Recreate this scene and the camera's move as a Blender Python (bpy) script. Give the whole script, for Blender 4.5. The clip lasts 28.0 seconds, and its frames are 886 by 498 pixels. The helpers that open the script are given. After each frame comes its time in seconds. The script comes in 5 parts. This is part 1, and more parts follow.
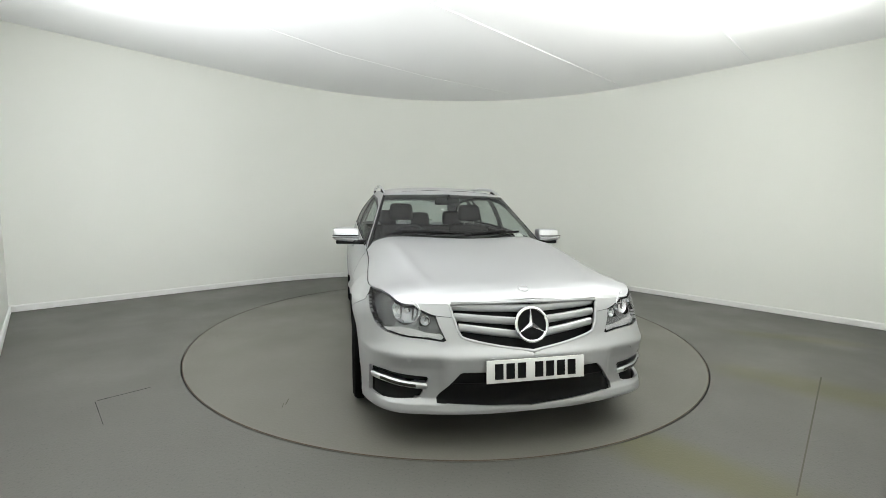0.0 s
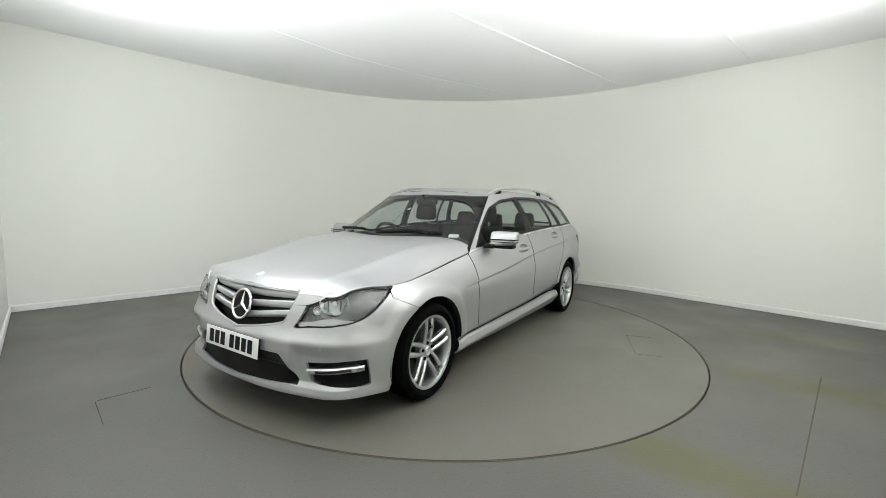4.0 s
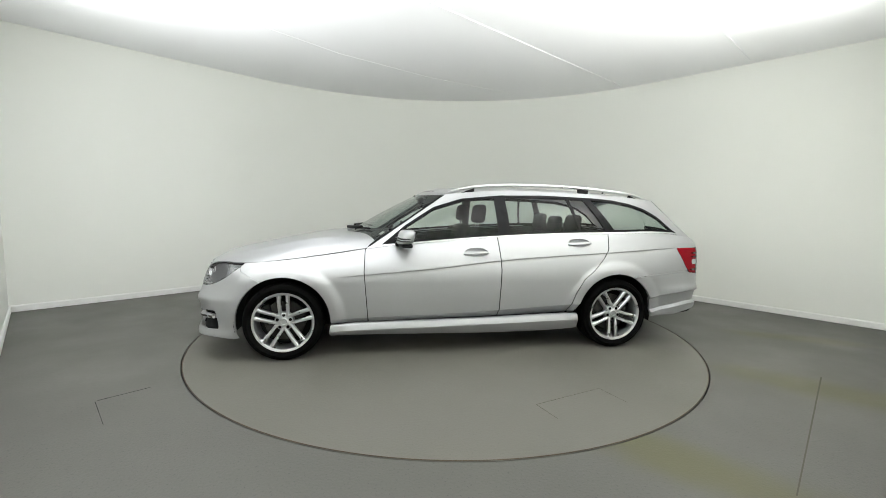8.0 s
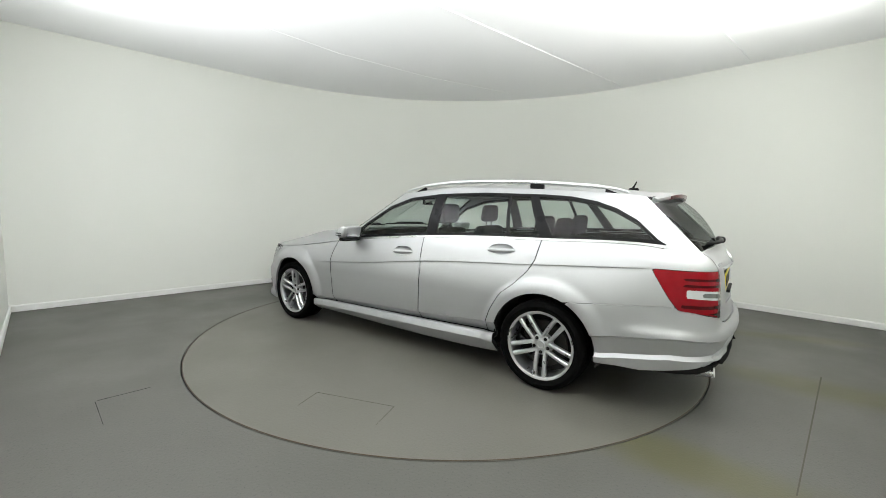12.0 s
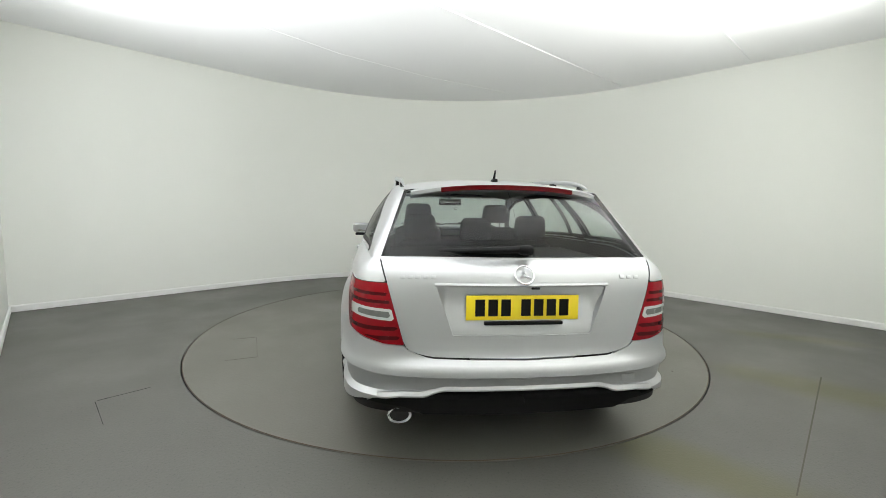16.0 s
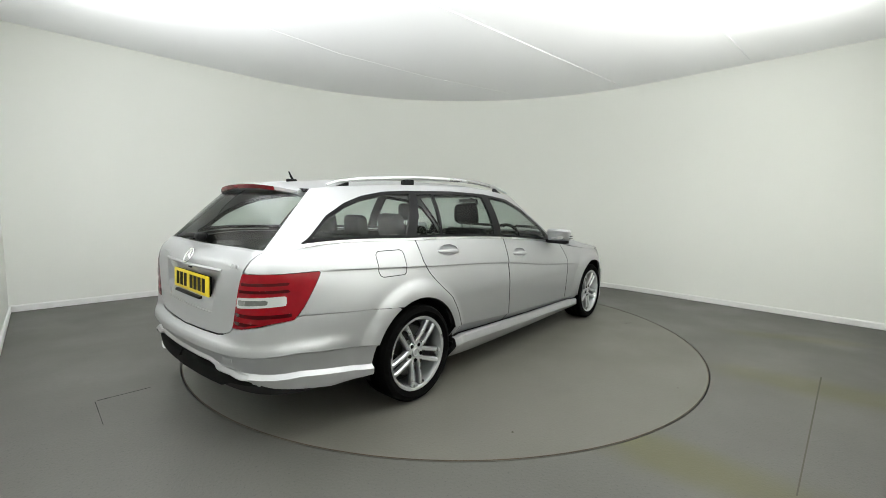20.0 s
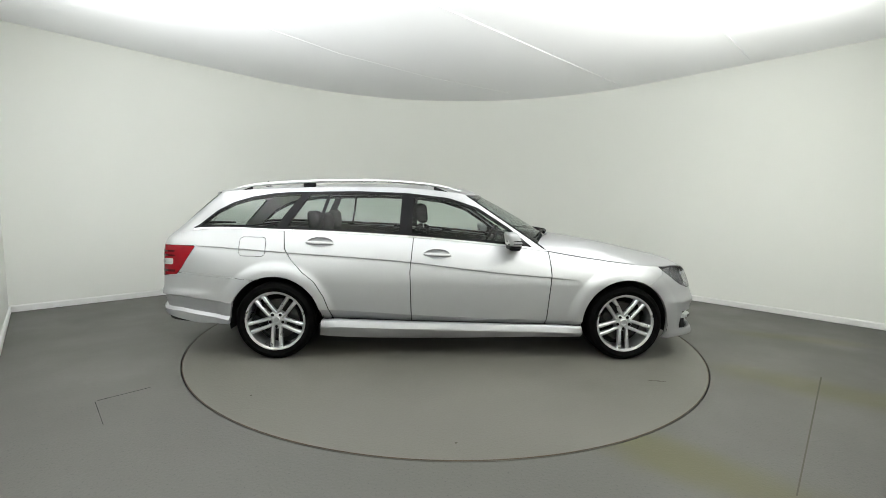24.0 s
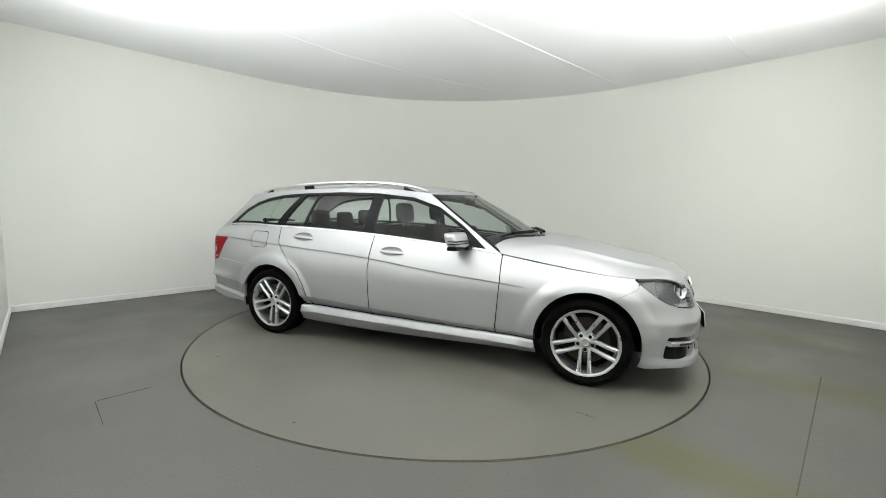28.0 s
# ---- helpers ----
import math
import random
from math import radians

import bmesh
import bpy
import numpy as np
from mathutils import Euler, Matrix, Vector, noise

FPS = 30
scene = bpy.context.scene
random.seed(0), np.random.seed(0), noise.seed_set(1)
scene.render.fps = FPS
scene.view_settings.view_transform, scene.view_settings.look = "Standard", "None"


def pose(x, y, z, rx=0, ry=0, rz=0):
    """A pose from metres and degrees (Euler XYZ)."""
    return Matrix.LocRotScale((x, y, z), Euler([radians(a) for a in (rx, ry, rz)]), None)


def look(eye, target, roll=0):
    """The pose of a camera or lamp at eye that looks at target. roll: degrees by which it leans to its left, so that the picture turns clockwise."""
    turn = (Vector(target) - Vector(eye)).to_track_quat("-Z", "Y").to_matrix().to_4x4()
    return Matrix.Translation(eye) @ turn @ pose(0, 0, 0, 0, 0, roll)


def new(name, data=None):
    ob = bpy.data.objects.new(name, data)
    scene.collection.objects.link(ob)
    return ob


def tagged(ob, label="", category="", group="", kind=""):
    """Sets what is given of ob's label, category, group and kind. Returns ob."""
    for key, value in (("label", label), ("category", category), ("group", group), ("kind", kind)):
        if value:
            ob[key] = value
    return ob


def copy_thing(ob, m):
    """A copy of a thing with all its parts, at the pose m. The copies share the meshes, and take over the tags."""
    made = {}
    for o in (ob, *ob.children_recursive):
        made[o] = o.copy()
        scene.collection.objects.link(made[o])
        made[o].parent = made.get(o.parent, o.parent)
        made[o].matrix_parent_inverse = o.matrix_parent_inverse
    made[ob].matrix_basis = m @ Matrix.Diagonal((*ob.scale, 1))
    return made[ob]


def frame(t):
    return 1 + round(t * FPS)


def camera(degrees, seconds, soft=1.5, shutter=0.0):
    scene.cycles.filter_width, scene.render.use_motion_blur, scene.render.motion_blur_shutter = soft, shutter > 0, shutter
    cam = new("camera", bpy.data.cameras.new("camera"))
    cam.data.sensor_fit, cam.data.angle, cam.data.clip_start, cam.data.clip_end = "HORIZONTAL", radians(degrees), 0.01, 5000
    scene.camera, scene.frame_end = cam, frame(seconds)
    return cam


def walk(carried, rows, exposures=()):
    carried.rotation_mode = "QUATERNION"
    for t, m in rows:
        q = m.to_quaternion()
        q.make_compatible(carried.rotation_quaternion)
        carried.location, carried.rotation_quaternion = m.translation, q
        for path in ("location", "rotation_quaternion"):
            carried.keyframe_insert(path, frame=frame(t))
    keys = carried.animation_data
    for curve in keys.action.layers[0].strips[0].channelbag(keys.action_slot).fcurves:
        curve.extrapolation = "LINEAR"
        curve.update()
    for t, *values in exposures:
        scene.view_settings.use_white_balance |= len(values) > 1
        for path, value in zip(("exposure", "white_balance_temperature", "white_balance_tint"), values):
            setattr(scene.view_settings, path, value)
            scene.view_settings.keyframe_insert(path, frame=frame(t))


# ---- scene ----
cam = camera(93.235, 28.0, soft=0.9)
EYE = (-0.0333, -4.1501, 1.2022)
AIM = (-0.0333, -4.1501 + math.cos(0.1002), 1.2022 - math.sin(0.1002))
walk(cam, [(0.0, look(EYE, AIM, 1.04)), (28.0, look(EYE, AIM, 1.04))])

# ---- world and light ----
world = bpy.data.worlds.new("world")
scene.world = world
world.use_nodes = True
world.node_tree.nodes["Background"].inputs[0].default_value = (0.5, 0.52, 0.55, 1)
world.node_tree.nodes["Background"].inputs[1].default_value = 0.05
scene.view_settings.exposure = 0.0


def uplight(x, y, z, w, h, watts, lean, turn, spread, colour):
    """A studio lamp that shines up at the white ceiling, which spreads its light."""
    data = bpy.data.lights.new("studio_uplight", "AREA")
    data.shape, data.size, data.size_y = "RECTANGLE", w, h
    data.energy, data.color, data.spread = watts, colour, radians(spread)
    ob = new("studio_uplight", data)
    ob.matrix_basis = pose(x, y, z, 0, 0, turn) @ pose(0, 0, 0, 180 - lean, 0, 0)
    return ob


# long strips along the two near walls, and a short one towards each side corner
COOL, WARM = (0.965, 0.985, 1.0), (0.985, 0.995, 0.965)
uplight(-2.00, -2.36, 1.32, 3.3, 0.25, 97, 21, -46, 128, COOL)
uplight(2.00, -2.36, 1.32, 3.3, 0.25, 97, 21, 46, 128, WARM)
uplight(-2.85, -1.25, 2.30, 1.2, 0.25, 20, 30, -46, 110, COOL)
uplight(2.80, -1.35, 2.30, 1.2, 0.25, 20, 30, 46, 110, WARM)

# ---- materials ----


def material(name, colour, rough=0.5, metal=0.0, coat=0.0, spread=0.06, scale=3.0, bump=0.0, bump_scale=60.0, alpha=None, coat_rough=0.05, rough_spread=0.08, specular=0.5):
    """A surface with broad blotches, fine grain and, if asked for, relief."""
    m = bpy.data.materials.new(name)
    m.use_nodes = True
    nt = m.node_tree
    b = nt.nodes["Principled BSDF"]
    b.inputs["Metallic"].default_value = metal
    b.inputs["Coat Weight"].default_value = coat
    b.inputs["Specular IOR Level"].default_value = specular
    b.inputs["Coat Roughness"].default_value = coat_rough
    co = nt.nodes.new("ShaderNodeTexCoord")
    big, fine = nt.nodes.new("ShaderNodeTexNoise"), nt.nodes.new("ShaderNodeTexNoise")
    big.inputs["Scale"].default_value, big.inputs["Detail"].default_value = scale, 5
    fine.inputs["Scale"].default_value, fine.inputs["Detail"].default_value = bump_scale, 3
    for n in (big, fine):
        nt.links.new(co.outputs["Object"], n.inputs["Vector"])
    add = nt.nodes.new("ShaderNodeMath")
    add.operation = "MULTIPLY_ADD"
    nt.links.new(fine.outputs["Fac"], add.inputs[0])
    add.inputs[1].default_value = 0.35
    nt.links.new(big.outputs["Fac"], add.inputs[2])
    ramp = nt.nodes.new("ShaderNodeMapRange")
    ramp.inputs[1].default_value, ramp.inputs[2].default_value = 0.35, 1.0
    ramp.inputs[3].default_value, ramp.inputs[4].default_value = 1 - spread, 1 + spread
    nt.links.new(add.outputs[0], ramp.inputs[0])
    mul = nt.nodes.new("ShaderNodeVectorMath")
    mul.operation = "SCALE"
    mul.inputs[0].default_value = colour[:3]
    nt.links.new(ramp.outputs[0], mul.inputs["Scale"])
    nt.links.new(mul.outputs[0], b.inputs["Base Color"])
    rr = nt.nodes.new("ShaderNodeMapRange")
    rr.inputs[1].default_value, rr.inputs[2].default_value = 0.3, 0.7
    rr.inputs[3].default_value, rr.inputs[4].default_value = max(0.0, rough - rough_spread), min(1.0, rough + rough_spread)
    nt.links.new(big.outputs["Fac"], rr.inputs[0])
    nt.links.new(rr.outputs[0], b.inputs["Roughness"])
    if bump:
        bp = nt.nodes.new("ShaderNodeBump")
        bp.inputs["Strength"].default_value, bp.inputs["Distance"].default_value = bump, 0.01
        nt.links.new(fine.outputs["Fac"], bp.inputs["Height"])
        nt.links.new(bp.outputs[0], b.inputs["Normal"])
    return m


def glass_material(name, tint, gloss=1.0):
    """Thin tinted glazing: it lets light through and mirrors by the Fresnel law."""
    m = bpy.data.materials.new(name)
    m.use_nodes = True
    nt = m.node_tree
    nt.nodes.remove(nt.nodes["Principled BSDF"])
    out = nt.nodes["Material Output"]
    mix, tr, gl, lw = (nt.nodes.new("ShaderNode" + k) for k in ("MixShader", "BsdfTransparent", "BsdfGlossy", "LayerWeight"))
    tr.inputs[0].default_value = (*tint, 1)
    gl.inputs[0].default_value = (gloss, gloss, gloss, 1)
    gl.inputs["Roughness"].default_value = 0.02
    lw.inputs[0].default_value = 0.5
    power, scale = nt.nodes.new("ShaderNodeMath"), nt.nodes.new("ShaderNodeMath")
    power.operation, power.inputs[1].default_value = "POWER", 5.0
    scale.operation, scale.inputs[1].default_value, scale.inputs[2].default_value = "MULTIPLY_ADD", 0.90, 0.05
    nt.links.new(lw.outputs["Facing"], power.inputs[0])
    nt.links.new(power.outputs[0], scale.inputs[0])
    nt.links.new(scale.outputs[0], mix.inputs[0])
    nt.links.new(tr.outputs[0], mix.inputs[1])
    nt.links.new(gl.outputs[0], mix.inputs[2])
    nt.links.new(mix.outputs[0], out.inputs[0])
    return m


WALL = material("white_wall_paint", (0.80, 0.81, 0.765), 0.75, spread=0.012, scale=0.8, bump=0.03, bump_scale=140)
CEIL = material("white_ceiling_cloth", (0.87, 0.875, 0.88), 0.8, spread=0.012, scale=0.7, bump=0.03, bump_scale=120)
TRIM = material("white_gloss_trim", (0.80, 0.80, 0.78), 0.4, spread=0.02)
PAINT = material("silver_metallic_paint", (0.46, 0.465, 0.475), 0.44, metal=0.78, coat=0.2, spread=0.01, scale=2.0, bump_scale=900, rough_spread=0.01)
BLACK = material("satin_black_plastic", (0.005, 0.005, 0.0055), 0.5, spread=0.15, specular=0.15)
DULLBLACK = material("dull_black_plastic_and_holes", (0.006, 0.006, 0.006), 0.7, spread=0.2, specular=0.1)
# black for undersides and joints, and for the shade painted into gaps
GAP = material("underside_and_gap_shade", (0.006, 0.006, 0.006), 0.8, spread=0.2)
GLOSSBLACK = material("gloss_black_trim", (0.006, 0.006, 0.007), 0.35, spread=0.05, specular=0.12)
CHROME = material("bright_chrome", (0.82, 0.83, 0.84), 0.12, metal=1.0, spread=0.02, rough_spread=0.03)
SATIN = material("brushed_aluminium", (0.72, 0.73, 0.74), 0.3, metal=1.0, spread=0.03)
RIM = material("silver_alloy", (0.60, 0.61, 0.62), 0.32, metal=0.9, coat=0.1, spread=0.04, scale=9)
RUBBER = material("tyre_rubber", (0.0035, 0.0035, 0.0035), 0.85, specular=0.05, spread=0.2, scale=14, bump=0.2, bump_scale=160)
DISC = material("brake_steel", (0.07, 0.068, 0.066), 0.45, metal=1.0, spread=0.15, scale=12)
SEAT = material("black_seat_cloth", (0.006, 0.006, 0.0065), 0.9, spread=0.25, scale=9, specular=0.1)
DASH = material("dark_cabin_plastic", (0.018, 0.018, 0.019), 0.7, spread=0.15, specular=0.2)
LINER = material("pale_headliner", (0.42, 0.42, 0.40), 0.9, spread=0.04)
GLASS = glass_material("tinted_glass", (0.82, 0.88, 0.85), 0.42)
SCREEN = glass_material("windscreen_glass", (0.70, 0.76, 0.74), 0.9)
REARGLASS = glass_material("rear_tinted_glass", (0.76, 0.82, 0.79), 0.5)
LENS = glass_material("clear_lens", (0.90, 0.91, 0.92), 0.6)
RED = material("red_lamp_lens", (0.23, 0.003, 0.008), 0.15, coat=0.0, specular=0.25, spread=0.1, scale=20)
DEEPRED = material("dark_red_lamp_band", (0.055, 0.001, 0.002), 0.15, coat=0.0, specular=0.2, spread=0.1)
CLEARBAND = material("clear_lamp_band", (0.62, 0.61, 0.61), 0.2, metal=0.4, coat=1.0, spread=0.1)
REFLECTOR = material("lamp_reflector", (0.85, 0.86, 0.87), 0.3, metal=0.6, spread=0.06, scale=18)
PLATE_W = material("white_plate", (0.72, 0.72, 0.70), 0.35, spread=0.03)
PLATE_Y = material("yellow_plate", (0.78, 0.60, 0.015), 0.35, spread=0.03)
STICKER = material("white_sticker", (0.75, 0.75, 0.72), 0.6)

# ---- mesh tools ----


def mesh_of(name, verts, faces, smooth=35, rim_from=None):
    me = bpy.data.meshes.new(name)
    me.from_pydata([tuple(map(float, v)) for v in verts], [], [tuple(map(int, f)) for f in faces])
    if rim_from is not None:
        for p in me.polygons[rim_from:]:
            p.material_index = 1
    bm = bmesh.new()
    bm.from_mesh(me)
    bmesh.ops.remove_doubles(bm, verts=bm.verts, dist=1e-5)
    bm.to_mesh(me)
    bm.free()
    if smooth:
        me.shade_smooth()
        me.set_sharp_from_angle(angle=radians(smooth))
    return me


def part(name, me, mat, parent=None, label="", m=None):
    """Links a mesh, or a bmesh, as one object under its thing."""
    if isinstance(me, bmesh.types.BMesh):
        bm, me = me, bpy.data.meshes.new(name)
        bm.normal_update()
        bm.to_mesh(me)
        bm.free()
        me.shade_smooth()
        me.set_sharp_from_angle(angle=radians(35))
    if not me.materials:
        me.materials.append(mat)
        if len(me.polygons) and max(p.material_index for p in me.polygons) > 0:
            # turned-in panel rims are coloured black, for the shade between panels
            me.materials.append(GAP)
    ob = new(name, me)
    ob.parent = parent
    if m is not None:
        ob.matrix_basis = m
    if label:
        tagged(ob, label)
    return ob


def block(w, d, h, bevel=0.01, at=(0, 0, 0), segments=2, turn=None, shape=None):
    """A rounded block about `at`. shape: reworks each corner before rounding."""
    bm = bmesh.new()
    bmesh.ops.create_cube(bm, size=1)
    for v in bm.verts:
        v.co = Vector((v.co.x * w, v.co.y * d, v.co.z * h))
        if shape:
            v.co = Vector(shape(v.co))
    if bevel:
        bmesh.ops.bevel(bm, geom=bm.edges[:], offset=bevel, segments=segments, profile=0.5, affect="EDGES")
    if turn is not None:
        bmesh.ops.transform(bm, matrix=turn, verts=bm.verts)
    bmesh.ops.translate(bm, vec=at, verts=bm.verts)
    return bm


def lathe(profile, axis="y", n=64, at=(0, 0, 0)):
    """Turns (radius, along) pairs round an axis."""
    verts, faces, k = [], [], len(profile)
    for i in range(n):
        a = 2 * math.pi * i / n
        for r, s in profile:
            p = {"y": (r * math.cos(a), s, r * math.sin(a)), "z": (r * math.cos(a), r * math.sin(a), s), "x": (s, r * math.cos(a), r * math.sin(a))}[axis]
            verts.append([p[0] + at[0], p[1] + at[1], p[2] + at[2]])
    for i in range(n):
        for j in range(k - 1):
            a, b = i * k + j, ((i + 1) % n) * k + j
            faces.append((a, b, b + 1, a + 1))
    me = mesh_of("lathe", verts, faces, 30)
    bm = bmesh.new()
    bm.from_mesh(me)
    bmesh.ops.recalc_face_normals(bm, faces=bm.faces)
    bm.to_mesh(me)
    bm.free()
    me.set_sharp_from_angle(angle=radians(30))
    return me


def spline(points, n):
    """n points evenly spread along a smooth curve through the given ones."""
    p = np.array(points, float)
    q = np.vstack([2 * p[0] - p[1], p, 2 * p[-1] - p[-2]])
    out = []
    for i in range(1, len(q) - 2):
        t = np.linspace(0, 1, 40, endpoint=False)[:, None]
        a, b, c, d = q[i - 1], q[i], q[i + 1], q[i + 2]
        out.append(0.5 * (2 * b + (c - a) * t + (2 * a - 5 * b + 4 * c - d) * t**2 + (3 * b - a - 3 * c + d) * t**3))
    out = np.vstack(out + [p[-1:]])
    s = np.concatenate([[0], np.cumsum(np.linalg.norm(np.diff(out, axis=0), axis=1))])
    want = np.linspace(0, s[-1], n)
    return np.stack([np.interp(want, s, out[:, k]) for k in range(out.shape[1])], 1)


def curve_of(xs, ys):
    """A smooth function through the given pairs (xs rising)."""
    xs, ys = np.array(xs, float), np.array(ys, float)
    m = np.gradient(ys, xs)

    def f(x):
        x = np.clip(x, xs[0], xs[-1])
        i = np.clip(np.searchsorted(xs, x) - 1, 0, len(xs) - 2)
        h = xs[i + 1] - xs[i]
        t = (x - xs[i]) / h
        return (2 * t**3 - 3 * t**2 + 1) * ys[i] + (t**3 - 2 * t**2 + t) * h * m[i] + (3 * t**2 - 2 * t**3) * ys[i + 1] + (t**3 - t**2) * h * m[i + 1]

    return f


def tube(path, r, sides=10, closed=False):
    """A round bar along a path; r may change along it."""
    path = np.array(path, float)
    n = len(path)
    rad = np.broadcast_to(r, n)
    verts, faces = [], []
    for i in range(n):
        t = path[(i + 1) % n] - path[i - 1] if closed else path[min(i + 1, n - 1)] - path[max(i - 1, 0)]
        t = Vector(t).normalized()
        up = Vector((0, 0, 1)) if abs(t.z) < 0.9 else Vector((1, 0, 0))
        a = t.cross(up).normalized()
        b = a.cross(t)
        for k in range(sides):
            w = 2 * math.pi * k / sides
            verts.append(Vector(path[i]) + (a * math.cos(w) + b * math.sin(w)) * float(rad[i]))
    for i in range(n if closed else n - 1):
        for k in range(sides):
            p, q = i * sides, ((i + 1) % n) * sides
            faces.append((p + k, p + (k + 1) % sides, q + (k + 1) % sides, q + k))
    if not closed:
        faces += [tuple(range(sides))[::-1], tuple((n - 1) * sides + k for k in range(sides))]
    return mesh_of("tube", verts, faces, 50)


def joined(meshes):
    """Several meshes, or bmeshes, welded into one bmesh."""
    bm = bmesh.new()
    for me in meshes:
        if isinstance(me, bmesh.types.BMesh):
            tmp = bpy.data.meshes.new("tmp")
            me.to_mesh(tmp)
            me.free()
            me = tmp
        bm.from_mesh(me)
    return bm


# ---- skins: a surface as a grid, cut to panels by sign functions ----


def grid_skin(P):
    """P[i, j] points of a surface -> vertices and quads."""
    n, m = P.shape[:2]
    idx = np.arange(n * m).reshape(n, m)
    f = np.stack([idx[:-1, :-1], idx[1:, :-1], idx[1:, 1:], idx[:-1, 1:]], -1).reshape(-1, 4)
    return P.reshape(-1, 3), [tuple(q) for q in f]


def cut(skin, fn):
    """Keeps the part of a skin where fn(points) >= 0, with clean edges."""
    V, faces = skin
    d = fn(V)
    quads = np.array([f for f in faces if len(f) == 4], int).reshape(-1, 4)
    odd = [f for f in faces if len(f) != 4]
    s = (d[quads] >= 0).sum(1)
    out = [tuple(q) for q in quads[s == 4]]
    mixed = [tuple(q) for q in quads[(s > 0) & (s < 4)]] + odd
    V = [v for v in V]
    d = [float(k) for k in d]
    made = {}
    for f in mixed:
        s = [d[i] >= 0 for i in f]
        if all(s):
            out.append(f)
            continue
        if not any(s):
            continue
        g = []
        for k in range(len(f)):
            a, b = f[k], f[(k + 1) % len(f)]
            if s[k]:
                g.append(a)
            if s[k] != s[(k + 1) % len(f)]:
                key = (min(a, b), max(a, b))
                if key not in made:
                    t = d[a] / (d[a] - d[b])
                    made[key] = len(V)
                    V.append(V[a] + t * (V[b] - V[a]))
                    d.append(0.0)
                g.append(made[key])
        if len(g) > 2:
            out.append(tuple(g))
    return np.array(V), out


def shell(name, skin, side=1, depth=0.018, shift=0.0, smooth=40, dark=True):
    """A mesh from a skin, its rim turned in by depth, black for gap shade if dark; side -1 mirrors it in y."""
    V, faces = skin
    used = sorted({i for f in faces for i in f})
    if not used:
        return None
    back = {o: i for i, o in enumerate(used)}
    V = V[used].copy()
    faces = [tuple(back[i] for i in f) for f in faces]
    N = np.zeros_like(V)
    for f in faces:
        n = np.cross(V[f[1]] - V[f[0]], V[f[2]] - V[f[0]])
        for i in f:
            N[i] += n
    N /= np.linalg.norm(N, axis=1, keepdims=True) + 1e-12
    C = V.mean(0) * np.array([0.6, 0, 0]) + np.array([0, 0, 0.55])
    if np.sum(N * (V - C)) < 0:
        N = -N
        faces = [f[::-1] for f in faces]
    V = V + N * shift
    count = len(faces)
    if depth:
        edges = {}
        for f in faces:
            for k in range(len(f)):
                a, b = f[k], f[(k + 1) % len(f)]
                edges[(a, b)] = edges.get((a, b), 0) + 1
        rim = [e for e in edges if (e[1], e[0]) not in edges]
        ring = sorted({i for e in rim for i in e})
        low = {o: len(V) + i for i, o in enumerate(ring)}
        V = np.vstack([V, V[ring] - N[ring] * depth])
        faces = faces + [(b, a, low[a], low[b]) for a, b in rim]
    if side < 0:
        V = V * np.array([1, -1, 1])
        faces = [f[::-1] for f in faces]
    return mesh_of(name, V, faces, smooth, count if depth and dark else None)


def both(*fs):
    return lambda P: np.minimum.reduce([f(P) for f in fs])


def either(*fs):
    return lambda P: np.maximum.reduce([f(P) for f in fs])


def outside(f, gap=0.0):
    return lambda P: -f(P) - gap


def inside(f, gap=0.0):
    return lambda P: f(P) - gap


def ahead(xs_by_z):
    """In front of a line x(z)."""
    z, x = zip(*xs_by_z)
    return lambda P: P[:, 0] - np.interp(P[:, 2], z, x)


def above(zs_by_x):
    x, z = zip(*zs_by_x)
    return lambda P: P[:, 2] - np.interp(P[:, 0], x, z)


def below(zs_by_x):
    x, z = zip(*zs_by_x)
    return lambda P: np.interp(P[:, 0], x, z) - P[:, 2]


# ---- room ----
HIGH = 3.0
HALF = math.radians(43.6)
APEX, RAD = Vector((0.0, 4.99)), 3.95
TAN = RAD / math.tan(HALF)
MID = APEX - Vector((0, RAD / math.sin(HALF)))
LEFT, RIGHT, NEAR = Vector((-4.63, 0.20)), Vector((4.63, 0.10)), Vector((0.0, -4.62))


def room_outline():
    """Plan of the room, counter-clockwise: a square on its corner, the far corner a wide curve."""
    pts = []
    span = math.pi / 2 - HALF
    for i in range(41):
        a = math.pi / 2 - span + 2 * span * i / 40
        pts.append(MID + Vector((math.cos(a), math.sin(a))) * RAD)
    return pts


